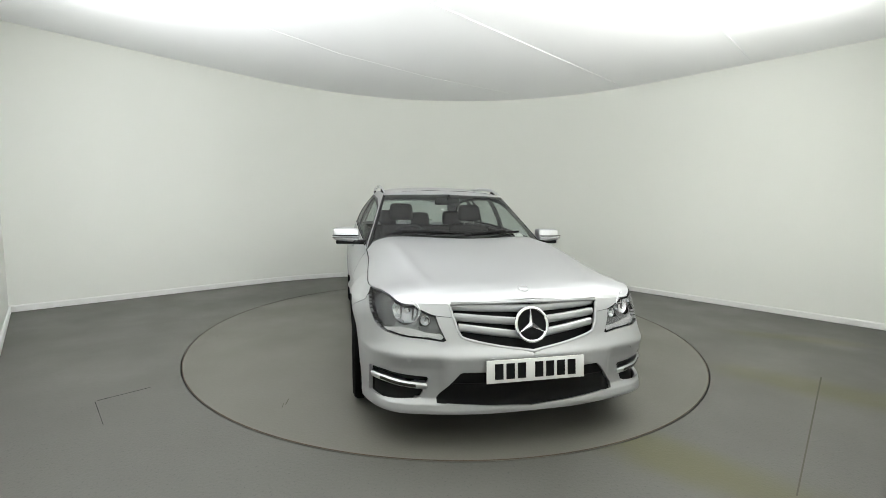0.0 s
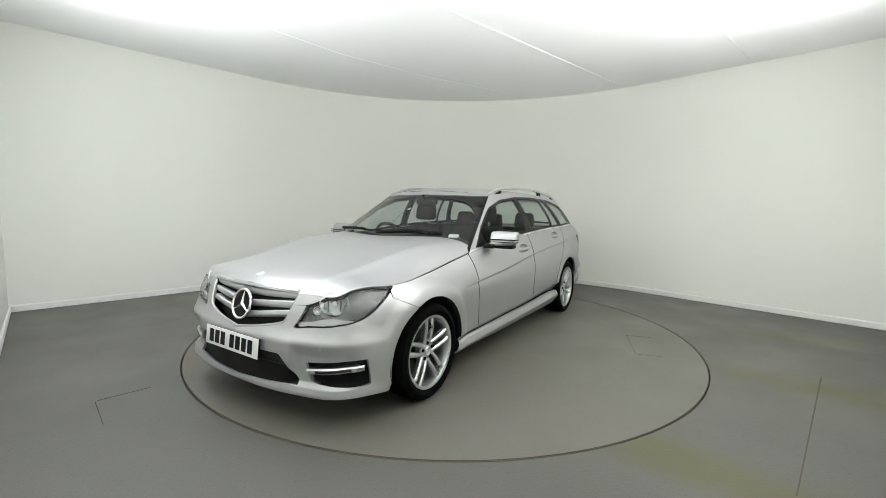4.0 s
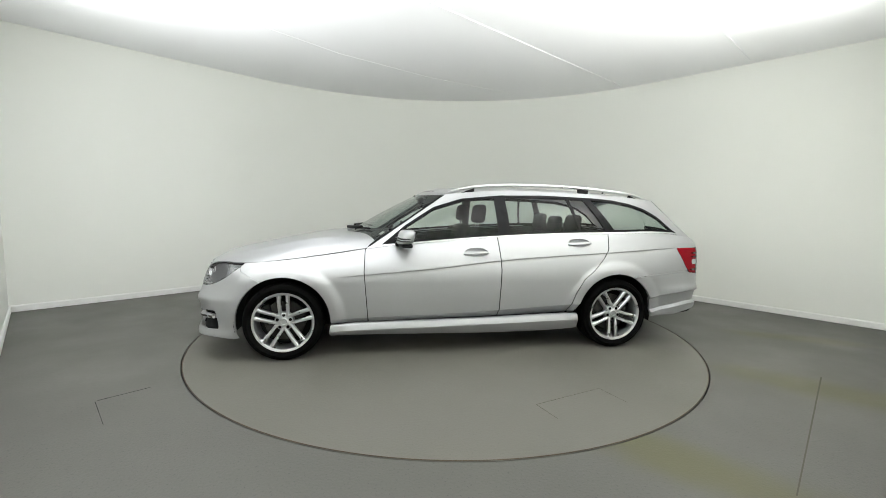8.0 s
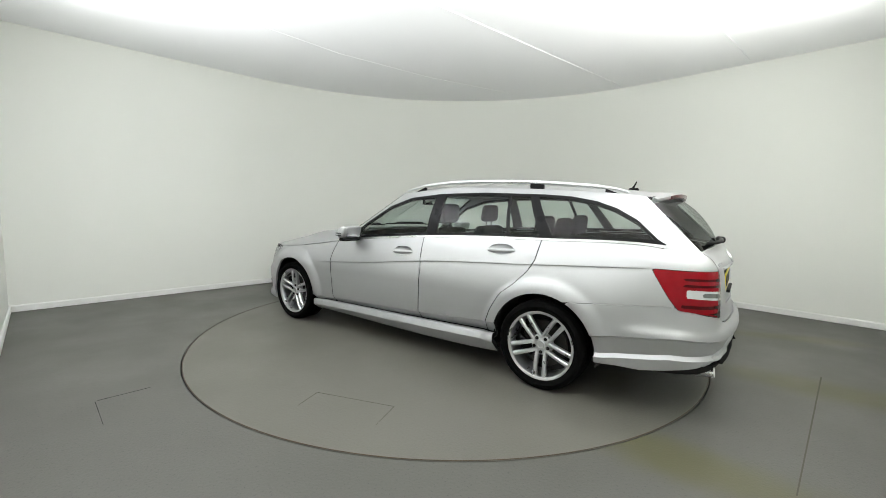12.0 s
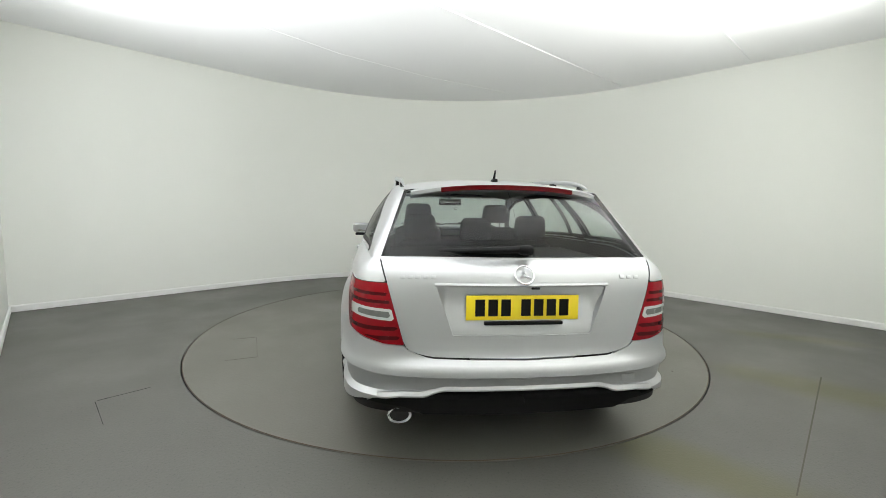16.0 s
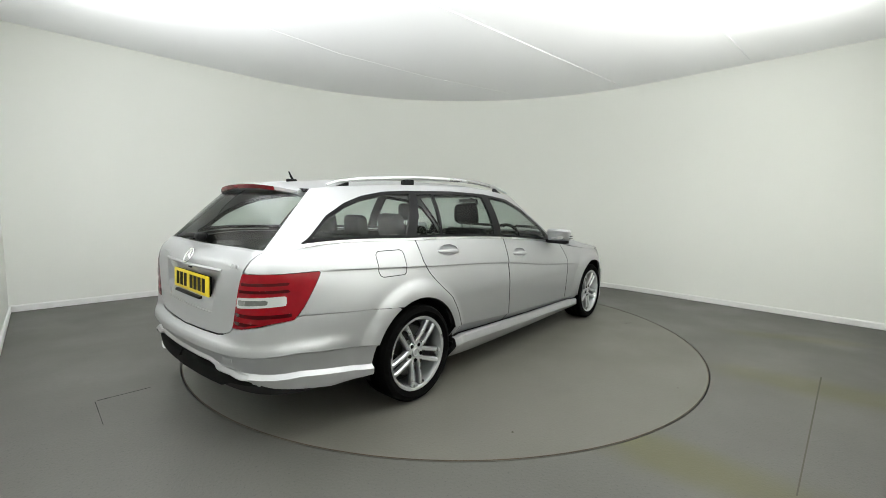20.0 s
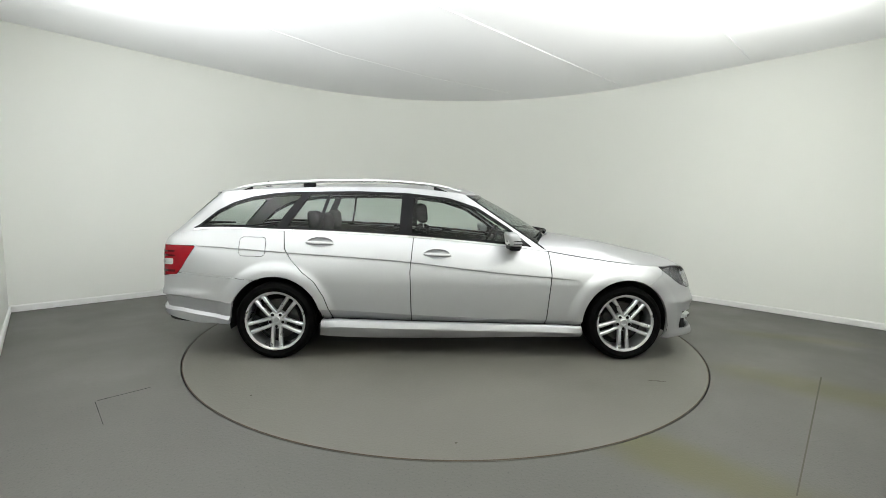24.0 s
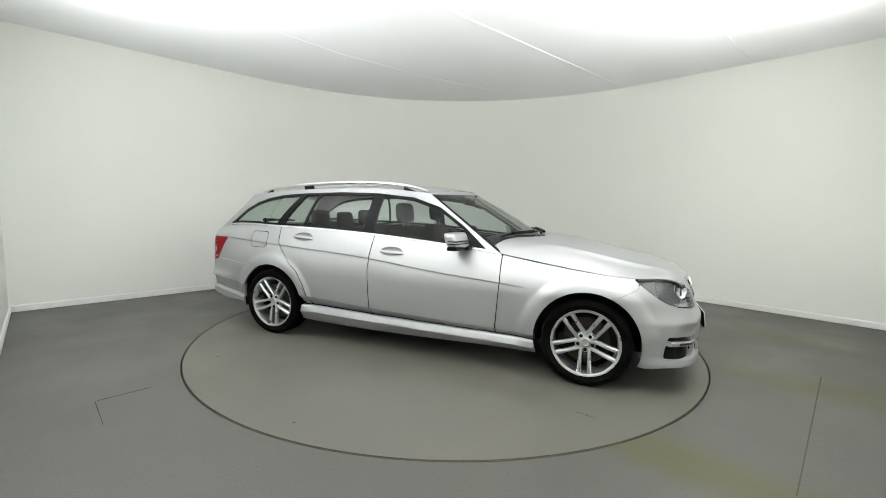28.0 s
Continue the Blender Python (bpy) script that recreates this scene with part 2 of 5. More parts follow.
ARC = room_outline()
WALLS = {"wall_far": [RIGHT] + ARC + [LEFT], "wall_west": [LEFT, NEAR], "wall_east": [NEAR, RIGHT]}
for wname, pts in WALLS.items():
    verts, faces = [], []
    n = len(pts)
    for k in range(n):
        t = (pts[min(k + 1, n - 1)] - pts[max(k - 1, 0)]).normalized()
        out = Vector((t.y, -t.x)) * 0.12
        for off in (Vector((0, 0)), out):
            for z in (-0.1, HIGH):
                verts.append((*(pts[k] + off), z))
    for k in range(n - 1):
        a, b = k * 4, k * 4 + 4
        faces += [(a, a + 1, b + 1, b), (a + 2, b + 2, b + 3, a + 3), (a + 1, a + 3, b + 3, b + 1), (a, b, b + 2, a + 2)]
    faces += [(0, 2, 3, 1), (4 * n - 4, 4 * n - 3, 4 * n - 1, 4 * n - 2)]
    tagged(part(wname, mesh_of(wname, verts, faces, 30), WALL), "smooth white painted studio wall", "wall", kind="structure")
    # skirting
    verts, faces = [], []
    for k in range(n):
        t = (pts[min(k + 1, n - 1)] - pts[max(k - 1, 0)]).normalized()
        inn = Vector((-t.y, t.x))
        for off, z in ((0.002, 0.004), (0.016, 0.004), (0.016, 0.062), (0.010, 0.072), (0.002, 0.074)):
            verts.append((*(pts[k] + inn * off), z))
    for k in range(n - 1):
        for j in range(4):
            a, b = k * 5 + j, k * 5 + 5 + j
            faces.append((a, a + 1, b + 1, b))
    tagged(part("baseboard", mesh_of("baseboard", verts, faces, 30), TRIM), "low white skirting board along the wall", "skirting", kind="structure")

TABLE_R = 2.268


def floor_material(name, table=False):
    """Worn grey studio floor: speckle, scuffs, old olive stains."""
    m = material(name, (0.118, 0.115, 0.098) if table else (0.090, 0.089, 0.079), 0.45, spread=0.11, scale=1.3, bump=0.12, bump_scale=70, rough_spread=0.1)
    nt = m.node_tree
    b = nt.nodes["Principled BSDF"]
    src = b.inputs["Base Color"].links[0].from_socket
    co = nt.nodes.new("ShaderNodeTexCoord")
    speck = nt.nodes.new("ShaderNodeTexNoise")
    speck.inputs["Scale"].default_value, speck.inputs["Detail"].default_value = 90, 2
    nt.links.new(co.outputs["Object"], speck.inputs["Vector"])
    ramp = nt.nodes.new("ShaderNodeValToRGB")
    ramp.color_ramp.elements[0].position, ramp.color_ramp.elements[1].position = 0.60, 0.72
    nt.links.new(speck.outputs["Fac"], ramp.inputs[0])
    mix = nt.nodes.new("ShaderNodeMix")
    mix.data_type = "RGBA"
    mix.inputs[7].default_value = (0.055, 0.055, 0.052, 1)
    damp = nt.nodes.new("ShaderNodeMath")
    damp.operation = "MULTIPLY"
    damp.inputs[1].default_value = 0.25 if table else 0.8
    nt.links.new(ramp.outputs[0], damp.inputs[0])
    nt.links.new(damp.outputs[0], mix.inputs[0])
    nt.links.new(src, mix.inputs[6])
    last = mix.outputs[2]
    # olive stains: each a soft band (centre, direction, half length, half width)
    bands = [] if table else [((2.62, -1.40), -37, 1.05, 0.27), ((1.18, -2.28), -40, 0.85, 0.27), ((1.75, -2.85), -40, 0.8, 0.22), ((3.4, -0.2), -20, 0.8, 0.18)]
    if table:
        bands = [((0.2, 0.5), 10, 1.1, 0.25), ((-0.6, -0.5), 40, 0.8, 0.3)]
    warp = nt.nodes.new("ShaderNodeTexNoise")
    warp.inputs["Scale"].default_value, warp.inputs["Detail"].default_value = 2.6, 6
    nt.links.new(co.outputs["Object"], warp.inputs["Vector"])
    for (cx, cy), turn, hl, hw in bands:
        mp = nt.nodes.new("ShaderNodeMapping")
        mp.vector_type = "TEXTURE"
        mp.inputs["Location"].default_value = (cx, cy, 0)
        mp.inputs["Rotation"].default_value = (0, 0, radians(turn))
        mp.inputs["Scale"].default_value = (hl, hw, 1)
        nt.links.new(co.outputs["Object"], mp.inputs[0])
        ln = nt.nodes.new("ShaderNodeVectorMath")
        ln.operation = "LENGTH"
        nt.links.new(mp.outputs[0], ln.inputs[0])
        ad = nt.nodes.new("ShaderNodeMath")
        ad.operation = "MULTIPLY_ADD"
        nt.links.new(warp.outputs["Fac"], ad.inputs[0])
        ad.inputs[1].default_value = 0.9
        nt.links.new(ln.outputs["Value"], ad.inputs[2])
        fall = nt.nodes.new("ShaderNodeMapRange")
        fall.interpolation_type = "SMOOTHSTEP"
        fall.inputs[1].default_value, fall.inputs[2].default_value = 0.7, 1.5
        fall.inputs[3].default_value, fall.inputs[4].default_value = 0.85 if not table else 0.22, 0.0
        nt.links.new(ad.outputs[0], fall.inputs[0])
        mx = nt.nodes.new("ShaderNodeMix")
        mx.data_type = "RGBA"
        mx.inputs[7].default_value = (0.082, 0.079, 0.036, 1) if not table else (0.105, 0.092, 0.062, 1)
        nt.links.new(fall.outputs[0], mx.inputs[0])
        nt.links.new(last, mx.inputs[6])
        last = mx.outputs[2]
    nt.links.new(last, b.inputs["Base Color"])
    return m


FLOOR = floor_material("worn_grey_floor")
DECK = floor_material("worn_grey_turntable", True)

# floor: one sheet with a round pit for the turntable
n = 180
verts, faces = [], []
prof = [(9.0, 0.0), (TABLE_R + 0.011, 0.0), (TABLE_R + 0.008, -0.004), (TABLE_R + 0.008, -0.12), (0.05, -0.12)]
for i in range(n):
    a = 2 * math.pi * i / n
    for r, z in prof:
        verts.append((r * math.cos(a), r * math.sin(a), z))
k = len(prof)
for i in range(n):
    for j in range(k - 1):
        p, q = i * k + j, ((i + 1) % n) * k + j
        faces.append((p, p + 1, q + 1, q))
faces.append(tuple(i * k + k - 1 for i in range(n)))
tagged(part("floor", mesh_of("floor", verts, faces, 30), FLOOR), "worn speckled grey studio floor with olive stains", "floor", kind="structure")

# ceiling with proud welded seams
bm = bmesh.new()
bmesh.ops.create_grid(bm, x_segments=1, y_segments=1, size=6)
for v in bm.verts:
    v.co.z = HIGH
ext = bmesh.ops.extrude_face_region(bm, geom=bm.faces[:])
bmesh.ops.translate(bm, vec=(0, 0, 0.1), verts=[g for g in ext["geom"] if isinstance(g, bmesh.types.BMVert)])
for (x0, y0), (x1, y1) in (((-1.25, -1.2), (2.50, 2.13)), ((1.2, -1.2), (3.53, 0.99))):
    L = math.hypot(x1 - x0, y1 - y0)
    m = pose((x0 + x1) / 2, (y0 + y1) / 2, HIGH - 0.002, 0, 0, math.degrees(math.atan2(y1 - y0, x1 - x0)))
    bmesh.ops.create_cube(bm, size=1, matrix=m @ Matrix.Diagonal((L, 0.018, 0.016, 1)))
# a third, flatter seam that wanders a little
bent = [(-3.0, -1.2), (-2.31, -0.21), (-2.04, 0.17), (-1.31, 1.05), (-0.27, 1.91), (0.95, 2.64)]
for (x0, y0), (x1, y1) in zip(bent, bent[1:]):
    m = pose((x0 + x1) / 2, (y0 + y1) / 2, HIGH - 0.001, 0, 0, math.degrees(math.atan2(y1 - y0, x1 - x0)))
    bmesh.ops.create_cube(bm, size=1, matrix=m @ Matrix.Diagonal((math.hypot(x1 - x0, y1 - y0) + 0.004, 0.012, 0.007, 1)))
tagged(part("ceiling", bm, CEIL), "white cloth ceiling with welded seams", "ceiling", kind="structure")

# ---- turntable ----
turntable = new("turntable")
tagged(turntable, "round worn grey turntable set flush in the floor", "turntable")
part("deck", lathe([(0.0, -0.03), (TABLE_R, -0.03), (TABLE_R, -0.004), (TABLE_R - 0.004, 0.0), (0.0, 0.0)], "z", 180), DECK, turntable)


JOINT = material("brown_floor_joint", (0.050, 0.045, 0.028), 0.7, spread=0.3, scale=12)
RUST = material("rusty_table_edge", (0.075, 0.052, 0.030), 0.6, spread=0.5, scale=4)
part("table_edge", lathe([(TABLE_R - 0.006, 0.0), (TABLE_R - 0.005, 0.0012), (TABLE_R - 0.002, 0.0012), (TABLE_R - 0.001, -0.001), (TABLE_R - 0.006, -0.001)], "z", 180), RUST, turntable, "rusty steel edge")


def scratch(parent, a, b, w=0.008, name="hatch_seam", z=0.0012, mat=None):
    """A dark hairline joint cut in the floor, from a to b."""
    L = math.hypot(b[0] - a[0], b[1] - a[1])
    bm = block(L, w, 0.002, 0, (0, 0, z - 0.001))
    for v in bm.verts:
        v.co.y *= 1.0 - 0.35 * (v.co.x > 0)
    return part(name, bm, mat or GAP, parent, "", pose((a[0] + b[0]) / 2, (a[1] + b[1]) / 2, 0, 0, 0, math.degrees(math.atan2(b[1] - a[1], b[0] - a[0]))))


scratch(turntable, (-0.262, 1.747), (-0.778, 1.582), 0.0028, mat=JOINT)
scratch(turntable, (-0.262, 1.747), (-0.318, 1.93), 0.003, mat=JOINT)
scratch(turntable, (-0.778, 1.582), (-0.846, 1.80), 0.003, mat=JOINT)
for a, b, w in (((1.393, -1.328), (1.47, -1.336), 0.006), ((1.45, -1.350), (1.509, -1.352), 0.004), ((-1.292, -1.576), (-1.280, -1.570), 0.012), ((-0.034, -2.117), (-0.022, -2.112), 0.012)):
    scratch(turntable, a, b, w, "scuff", 0.0008, JOINT)
hatch = new("floor_hatch")
tagged(hatch, "hairline seams of a flush hatch in the grey floor", "hatch")
scratch(hatch, (-2.105, -1.73), (-1.92, -1.535), 0.006)
scratch(hatch, (-2.105, -1.745), (-1.845, -2.005), 0.004)
seam = new("floor_seam")
tagged(seam, "faint brown joint line across the grey floor", "floor joint")
scratch(seam, (2.78, -1.16), (1.50, -2.47), 0.009, "joint", mat=material("olive_floor_joint", (0.066, 0.063, 0.043), 0.7, spread=0.3, scale=12))

# ---- car ----
# Car axes: x ahead, y to its left, z up, origin on the ground midway between the axles.
car = new("estate_car")
tagged(car, "silver metallic estate car with roof rails and alloy wheels", "car")
WB, HUB, TYRE_R, RIM_R = 1.38, 0.300, 0.300, 0.228
ARCH = 0.352

NOUT = 420
outline = spline([(2.150, 0), (2.143, 0.25), (2.100, 0.50), (2.035, 0.69), (1.90, 0.795), (1.66, 0.848), (1.35, 0.868), (0.95, 0.862), (0.4, 0.868), (-0.3, 0.875), (-0.95, 0.876), (-1.4, 0.880), (-1.8, 0.860), (-2.08, 0.835), (-2.26, 0.768), (-2.365, 0.61), (-2.415, 0.31), (-2.43, 0)], NOUT)
tang = np.gradient(outline, axis=0)
tang /= np.linalg.norm(tang, axis=1, keepdims=True)
inward = np.stack([tang[:, 1], -tang[:, 0]], 1)
inward *= np.sign(np.sum(inward * (np.array([[-0.1, 0.0]]) - outline), 1))[:, None]

# height of the shoulder line, by x at the sides
shoulder = curve_of([-2.45, -2.2, -2.0, -1.36, -0.37, 0.22, 0.70, 0.95, 1.36, 1.55, 1.72, 1.84, 1.95, 2.03, 2.08, 2.11, 2.13, 2.15], [0.965, 0.968, 0.992, 0.992, 0.960, 0.915, 0.866, 0.826, 0.774, 0.757, 0.753, 0.760, 0.746, 0.717, 0.712, 0.716, 0.722, 0.728])
lower_edge = curve_of([-2.45, -2.2, -1.75, -1.6, -1.1, 0.9, 1.7, 1.9, 2.2], [0.285, 0.275, 0.262, 0.25, 0.185, 0.175, 0.172, 0.190, 0.190])


def smooth(a, b, x):
    t = np.clip((x - a) / (b - a), 0, 1)
    return t * t * (3 - 2 * t)


low_side = curve_of([0.10, 0.17, 0.205, 0.235, 0.262, 0.30, 0.36, 0.45, 0.60], [0.14, 0.080, 0.048, 0.024, 0.020, 0.016, 0.010, 0.005, 0.0])
low_front = curve_of([0.10, 0.196, 0.205, 0.222, 0.25, 0.30, 0.36, 0.44, 0.475, 0.50, 0.53, 0.60], [0.010, 0.002, 0.002, 0.006, 0.012, 0.012, 0.006, 0.004, 0.006, 0.020, 0.036, 0.060])
tail_crease = curve_of([-2.45, -2.39, -2.29, -2.18, -2.02, -1.75, -1.5], [0.463, 0.467, 0.480, 0.487, 0.473, 0.442, 0.40])
tail_rise = curve_of([0.40, 0.487, 0.500, 0.517, 0.534, 0.552, 0.61], [0.0, 0.0, 0.003, 0.020, 0.038, 0.045, 0.054])


tail_lip = lambda x: np.interp(x, [-2.14, -1.75], [0.385, 0.328])


def apron(x, z):
    """Undercut of the rear bumper below its crease, with a flared lip at the foot."""
    lip, crease = tail_lip(x), tail_crease(x)
    return np.interp(z, [0.20, 0.262, 0.272, lip - 0.022, lip, crease - 0.010, crease], [0.045, 0.030, 0.016, 0.012, 0.034, 0.020, 0.0])


sill_line = lambda x: np.interp(x, [-1.1, -0.37, 0.75, 1.0], [0.312, 0.295, 0.275, 0.268])


def sill_step(x, z, top):
    """The sill: a sloping upper face, a hard edge, then a tucked foot."""
    return np.interp(z, [0.150, 0.165, top - 0.060, top - 0.052, top - 0.008, top], [0.082, 0.060, 0.012, 0.008, 0.024, 0.036])



top_inset = curve_of([-2.1, -1.7, -1.2, 0.35, 0.77, 0.95, 1.36, 1.67, 1.85], [0.150, 0.122, 0.105, 0.105, 0.112, 0.105, 0.085, 0.062, 0.07])
upper_crease = curve_of([-2.1, -1.65, -1.25, -0.33, 0.25, 0.82, 1.2], [0.872, 0.850, 0.826, 0.766, 0.702, 0.655, 0.62])
lower_crease = curve_of([-1.1, -0.95, -0.34, 0.07, 0.78, 1.0], [0.400, 0.392, 0.357, 0.339, 0.316, 0.310])


def wall_point(i, z):
    """Point on the body's skirt: i along the outline, at the height z."""
    x, y = outline[i]
    wf, wr = smooth(1.55, 1.98, x), smooth(-1.75, -2.25, x)
    ws = 1 - wf - wr
    z1 = shoulder(x)
    k = np.clip((z - 0.60) / (z1 - 0.60), 0, 1)
    top_side = top_inset(x)
    fade = smooth(1.02, 0.74, x) * smooth(-2.1, -1.9, x)
    side = low_side(np.minimum(z, 0.6)) + top_side * k**1.9
    side -= 0.008 * fade * smooth(-0.006, 0.006, z - upper_crease(x))
    sill = sill_line(x)
    along = smooth(1.10, 1.02, x) * smooth(-1.12, -1.06, x)
    side += (0.75 * np.clip(lower_crease(x) - z, 0, 0.09) + 0.009 * smooth(0.0, 0.005, lower_crease(x) - z)) * along
    if z < sill:
        side = side * (1 - along) + sill_step(x, z, sill) * along
    if x < -1.45:
        side = (apron(x, z) if z < 0.6 else 0.0) + top_side * k**1.9 - 0.008 * fade * smooth(-0.006, 0.006, z - upper_crease(x))
    front = low_front(np.minimum(z, 0.6)) * (1 - 0.3 * smooth(0.5, 0.75, y)) + 0.045 * k**1.2
    bend = np.exp(-(((y - 0.70) / 0.15) ** 2))
    wing = smooth(0.43, 0.48, y) * smooth(0.80, 0.74, y)
    front += wing * np.interp(z, [0.235, 0.262, 0.36, 0.41, 0.470, 0.485], [0.0, 0.014, 0.022, 0.022, 0.003, 0.0])
    rear = apron(x, min(z, 0.6)) + tail_rise(min(z, 0.61)) * (1 - 0.75 * bend) + 0.012 * k + (0.085 - 0.01 * bend) * k**7
    if z < 0.5:  # the front apron keeps its section right up to the wheel arch
        wf = max(wf, smooth(1.66, 1.76, x) * smooth(0.50, 0.40, z))
        ws = 1 - wf - wr
    off = ws * side + wf * front + wr * rear
    for cx, amp, reach in ((WB, 0.023 - 0.014 * smooth(1.50, 1.80, x), 0.115), (-WB, 0.021 - 0.011 * smooth(-1.60, -1.95, x), 0.108)):
        r = np.hypot(x - cx, z - HUB)
        u = np.clip((ARCH + reach - r) / 0.080, 0, 1)  # a flared band round the wheel, with a crisp outer edge
        off -= amp * math.sin(math.pi / 2 * u) * smooth(0.16, 0.30, z)
    p = outline[i] + inward[i] * off
    return p[0], max(p[1], 0.0) if y > 1e-6 else 0.0, z


def levels(i):
    """Heights of the rows: closer together about the creases."""
    x = outline[i][0]
    lc, uc = float(lower_crease(x)), float(upper_crease(x))
    z0, z1 = float(lower_edge(x)), float(shoulder(x))
    uc = min(uc, z1 - 0.04)
    if x < -1.5:
        lc = float(tail_crease(x))
    sl = min(float(sill_line(x)), lc - 0.02)
    low = [np.linspace(z0, sl - 0.001, 18), np.linspace(sl + 0.001, lc - 0.008, 7)]
    if x < -1.5:
        lip = float(tail_lip(x))
        low = [np.linspace(z0, lip - 0.024, 9), np.linspace(lip - 0.022, lip, 8), np.linspace(lip + 0.006, lc - 0.012, 8)]
    return np.concatenate(low + [np.linspace(lc - 0.005, lc + 0.003, 5), np.linspace(lc + 0.02, uc - 0.007, 28), np.linspace(uc - 0.003, uc + 0.007, 5), np.linspace(uc + 0.015, z1, 20)])


skirt = np.array([[wall_point(i, z) for z in levels(i)] for i in range(len(outline))])
SKIN = grid_skin(skirt)
rim_line = skirt[:, -1, :]
top_x, top_y, top_z = rim_line[:, 0], rim_line[:, 1], rim_line[:, 2]
order = np.argsort(top_x)
y_at = lambda x: np.interp(x, top_x[order], top_y[order])
z_at = lambda x: np.interp(x, top_x[order], top_z[order])

G = 0.0034


def arch(cx, r):
    return lambda P: np.hypot(P[:, 0] - cx, P[:, 2] - HUB) - r


front_arch, rear_arch = arch(WB, ARCH), arch(-WB, ARCH)

# lamps and openings
lamp_top = lambda y: np.interp(y, [0.40, 0.484, 0.52, 0.571, 0.602, 0.627, 0.665, 0.70], [0.656, 0.662, 0.674, 0.697, 0.722, 0.746, 0.775, 0.80])
bonnet_lip = both(lambda P: P[:, 0] - 1.85, lambda P: P[:, 1] - 0.40, lambda P: P[:, 2] - lamp_top(P[:, 1]))
headlamp = both(
    lambda P: P[:, 0] - 1.655,
    lambda P: P[:, 2] - np.interp(P[:, 0], [1.655, 1.668, 1.72, 1.80, 1.865, 1.93, 1.99, 2.04, 2.068], [0.755, 0.746, 0.704, 0.645, 0.606, 0.584, 0.576, 0.560, 0.546]),
    lambda P: P[:, 1] - np.interp(P[:, 2], [0.54, 0.61, 0.66, 0.72], [0.435, 0.471, 0.487, 0.50]),
    lambda P: lamp_top(P[:, 1]) - P[:, 2],
    lambda P: z_at(P[:, 0]) - 0.004 - P[:, 2],
)
grille = both(
    lambda P: P[:, 0] - 1.5,
    lambda P: np.interp(P[:, 2], [0.486, 0.56, 0.725], [0.0, 0.368, 0.412]) - P[:, 1],
    lambda P: 0.722 - P[:, 2],
)
intake = both(
    lambda P: P[:, 0] - 1.8,
    lambda P: 0.402 - P[:, 2],
    lambda P: P[:, 2] - np.interp(P[:, 1], [0, 0.49], [0.217, 0.243]),
    lambda P: np.interp(P[:, 2], [0.27, 0.41], [0.485, 0.365]) - P[:, 1],
)
fog = both(
    lambda P: P[:, 0] - 1.7,
    lambda P: P[:, 1] - np.interp(P[:, 2], [0.24, 0.385], [0.575, 0.515]),
    lambda P: np.interp(P[:, 1], [0.5, 0.78], [0.368, 0.392]) - P[:, 2],
    lambda P: P[:, 2] - np.interp(P[:, 1], [0.5, 0.6, 0.78], [0.272, 0.262, 0.245]),
    lambda P: 0.800 - P[:, 1],
)
tail = both(
    lambda P: -2.0 - P[:, 0],
    lambda P: np.interp(P[:, 2], [0.60, 0.70, 0.86], [-2.20, -2.115, -2.015]) - P[:, 0],
    lambda P: 0.868 - P[:, 2],
    lambda P: P[:, 2] - np.interp(P[:, 1], [0.5, 0.62, 0.80], [0.590, 0.602, 0.650]),
    lambda P: P[:, 1] - np.interp(P[:, 2], [0.54, 0.575, 0.61, 0.88], [0.43, 0.520, 0.537, 0.612]),
)
bumper_line = ahead([(0.0, 1.40), (0.60, 1.51), (0.617, 1.544), (0.69, 1.69), (0.8, 1.69)])
front_low = lambda P: np.interp(P[:, 1], [0.36, 0.43, 0.47, 0.9], [0.80, 0.80, 0.72, 0.72]) - P[:, 2]
door_front = ahead([(0.15, 0.735), (0.30, 0.742), (0.68, 0.772), (0.90, 0.762)])
door_mid = ahead([(0.2, -0.325), (0.7, -0.345), (1.0, -0.318)])
door_rear = ahead([(0.2, -0.930), (0.32, -0.950), (0.40, -0.970), (0.495, -1.006), (0.615, -1.080), (0.68, -1.165), (0.78, -1.262), (0.86, -1.310), (1.0, -1.330)])
sill_top = below([(-1.1, 0.312), (-0.37, 0.295), (0.75, 0.275), (1.0, 0.268)])
gate_side = lambda P: np.interp(P[:, 2], [0.54, 0.575, 0.61, 0.88, 1.0], [0.44, 0.522, 0.539, 0.614, 0.650]) - P[:, 1]
gate_low = lambda P: P[:, 2] - np.interp(P[:, 1], [0.0, 0.40, 0.50, 0.56], [0.534, 0.540, 0.556, 0.590])
gate = both(lambda P: -2.1 - P[:, 0], gate_side, gate_low)
rear_low = lambda P: np.interp(P[:, 0], [-2.36, -2.30, -2.2, -2.117, -1.96, -1.76, -1.565, -1.5], [0.602, 0.620, 0.648, 0.662, 0.652, 0.638, 0.622, 0.615]) - P[:, 2]
diffuser = both(
    lambda P: -2.12 - P[:, 0],
    lambda P: np.interp(P[:, 1], [0.0, 0.36, 0.435, 0.55, 0.665, 0.71, 0.73], [0.402, 0.400, 0.374, 0.372, 0.357, 0.315, 0.28]) - P[:, 2],
    lambda P: np.interp(P[:, 2], [0.28, 0.34], [0.69, 0.735]) - P[:, 1],
    lambda P: P[:, 2] - np.interp(P[:, 1], [0, 0.45, 0.53, 0.735], [0.287, 0.287, 0.318, 0.33]),
)
HANDLES = ((-0.135, 0.832), (-1.045, 0.910))
bowl_at = lambda hx, hz: lambda P: 1 - (((P[:, 0] - hx) / 0.098) ** 2 + ((P[:, 2] - hz - 0.004) / 0.037) ** 2) ** 0.5
bowls = either(*[bowl_at(*h) for h in HANDLES])
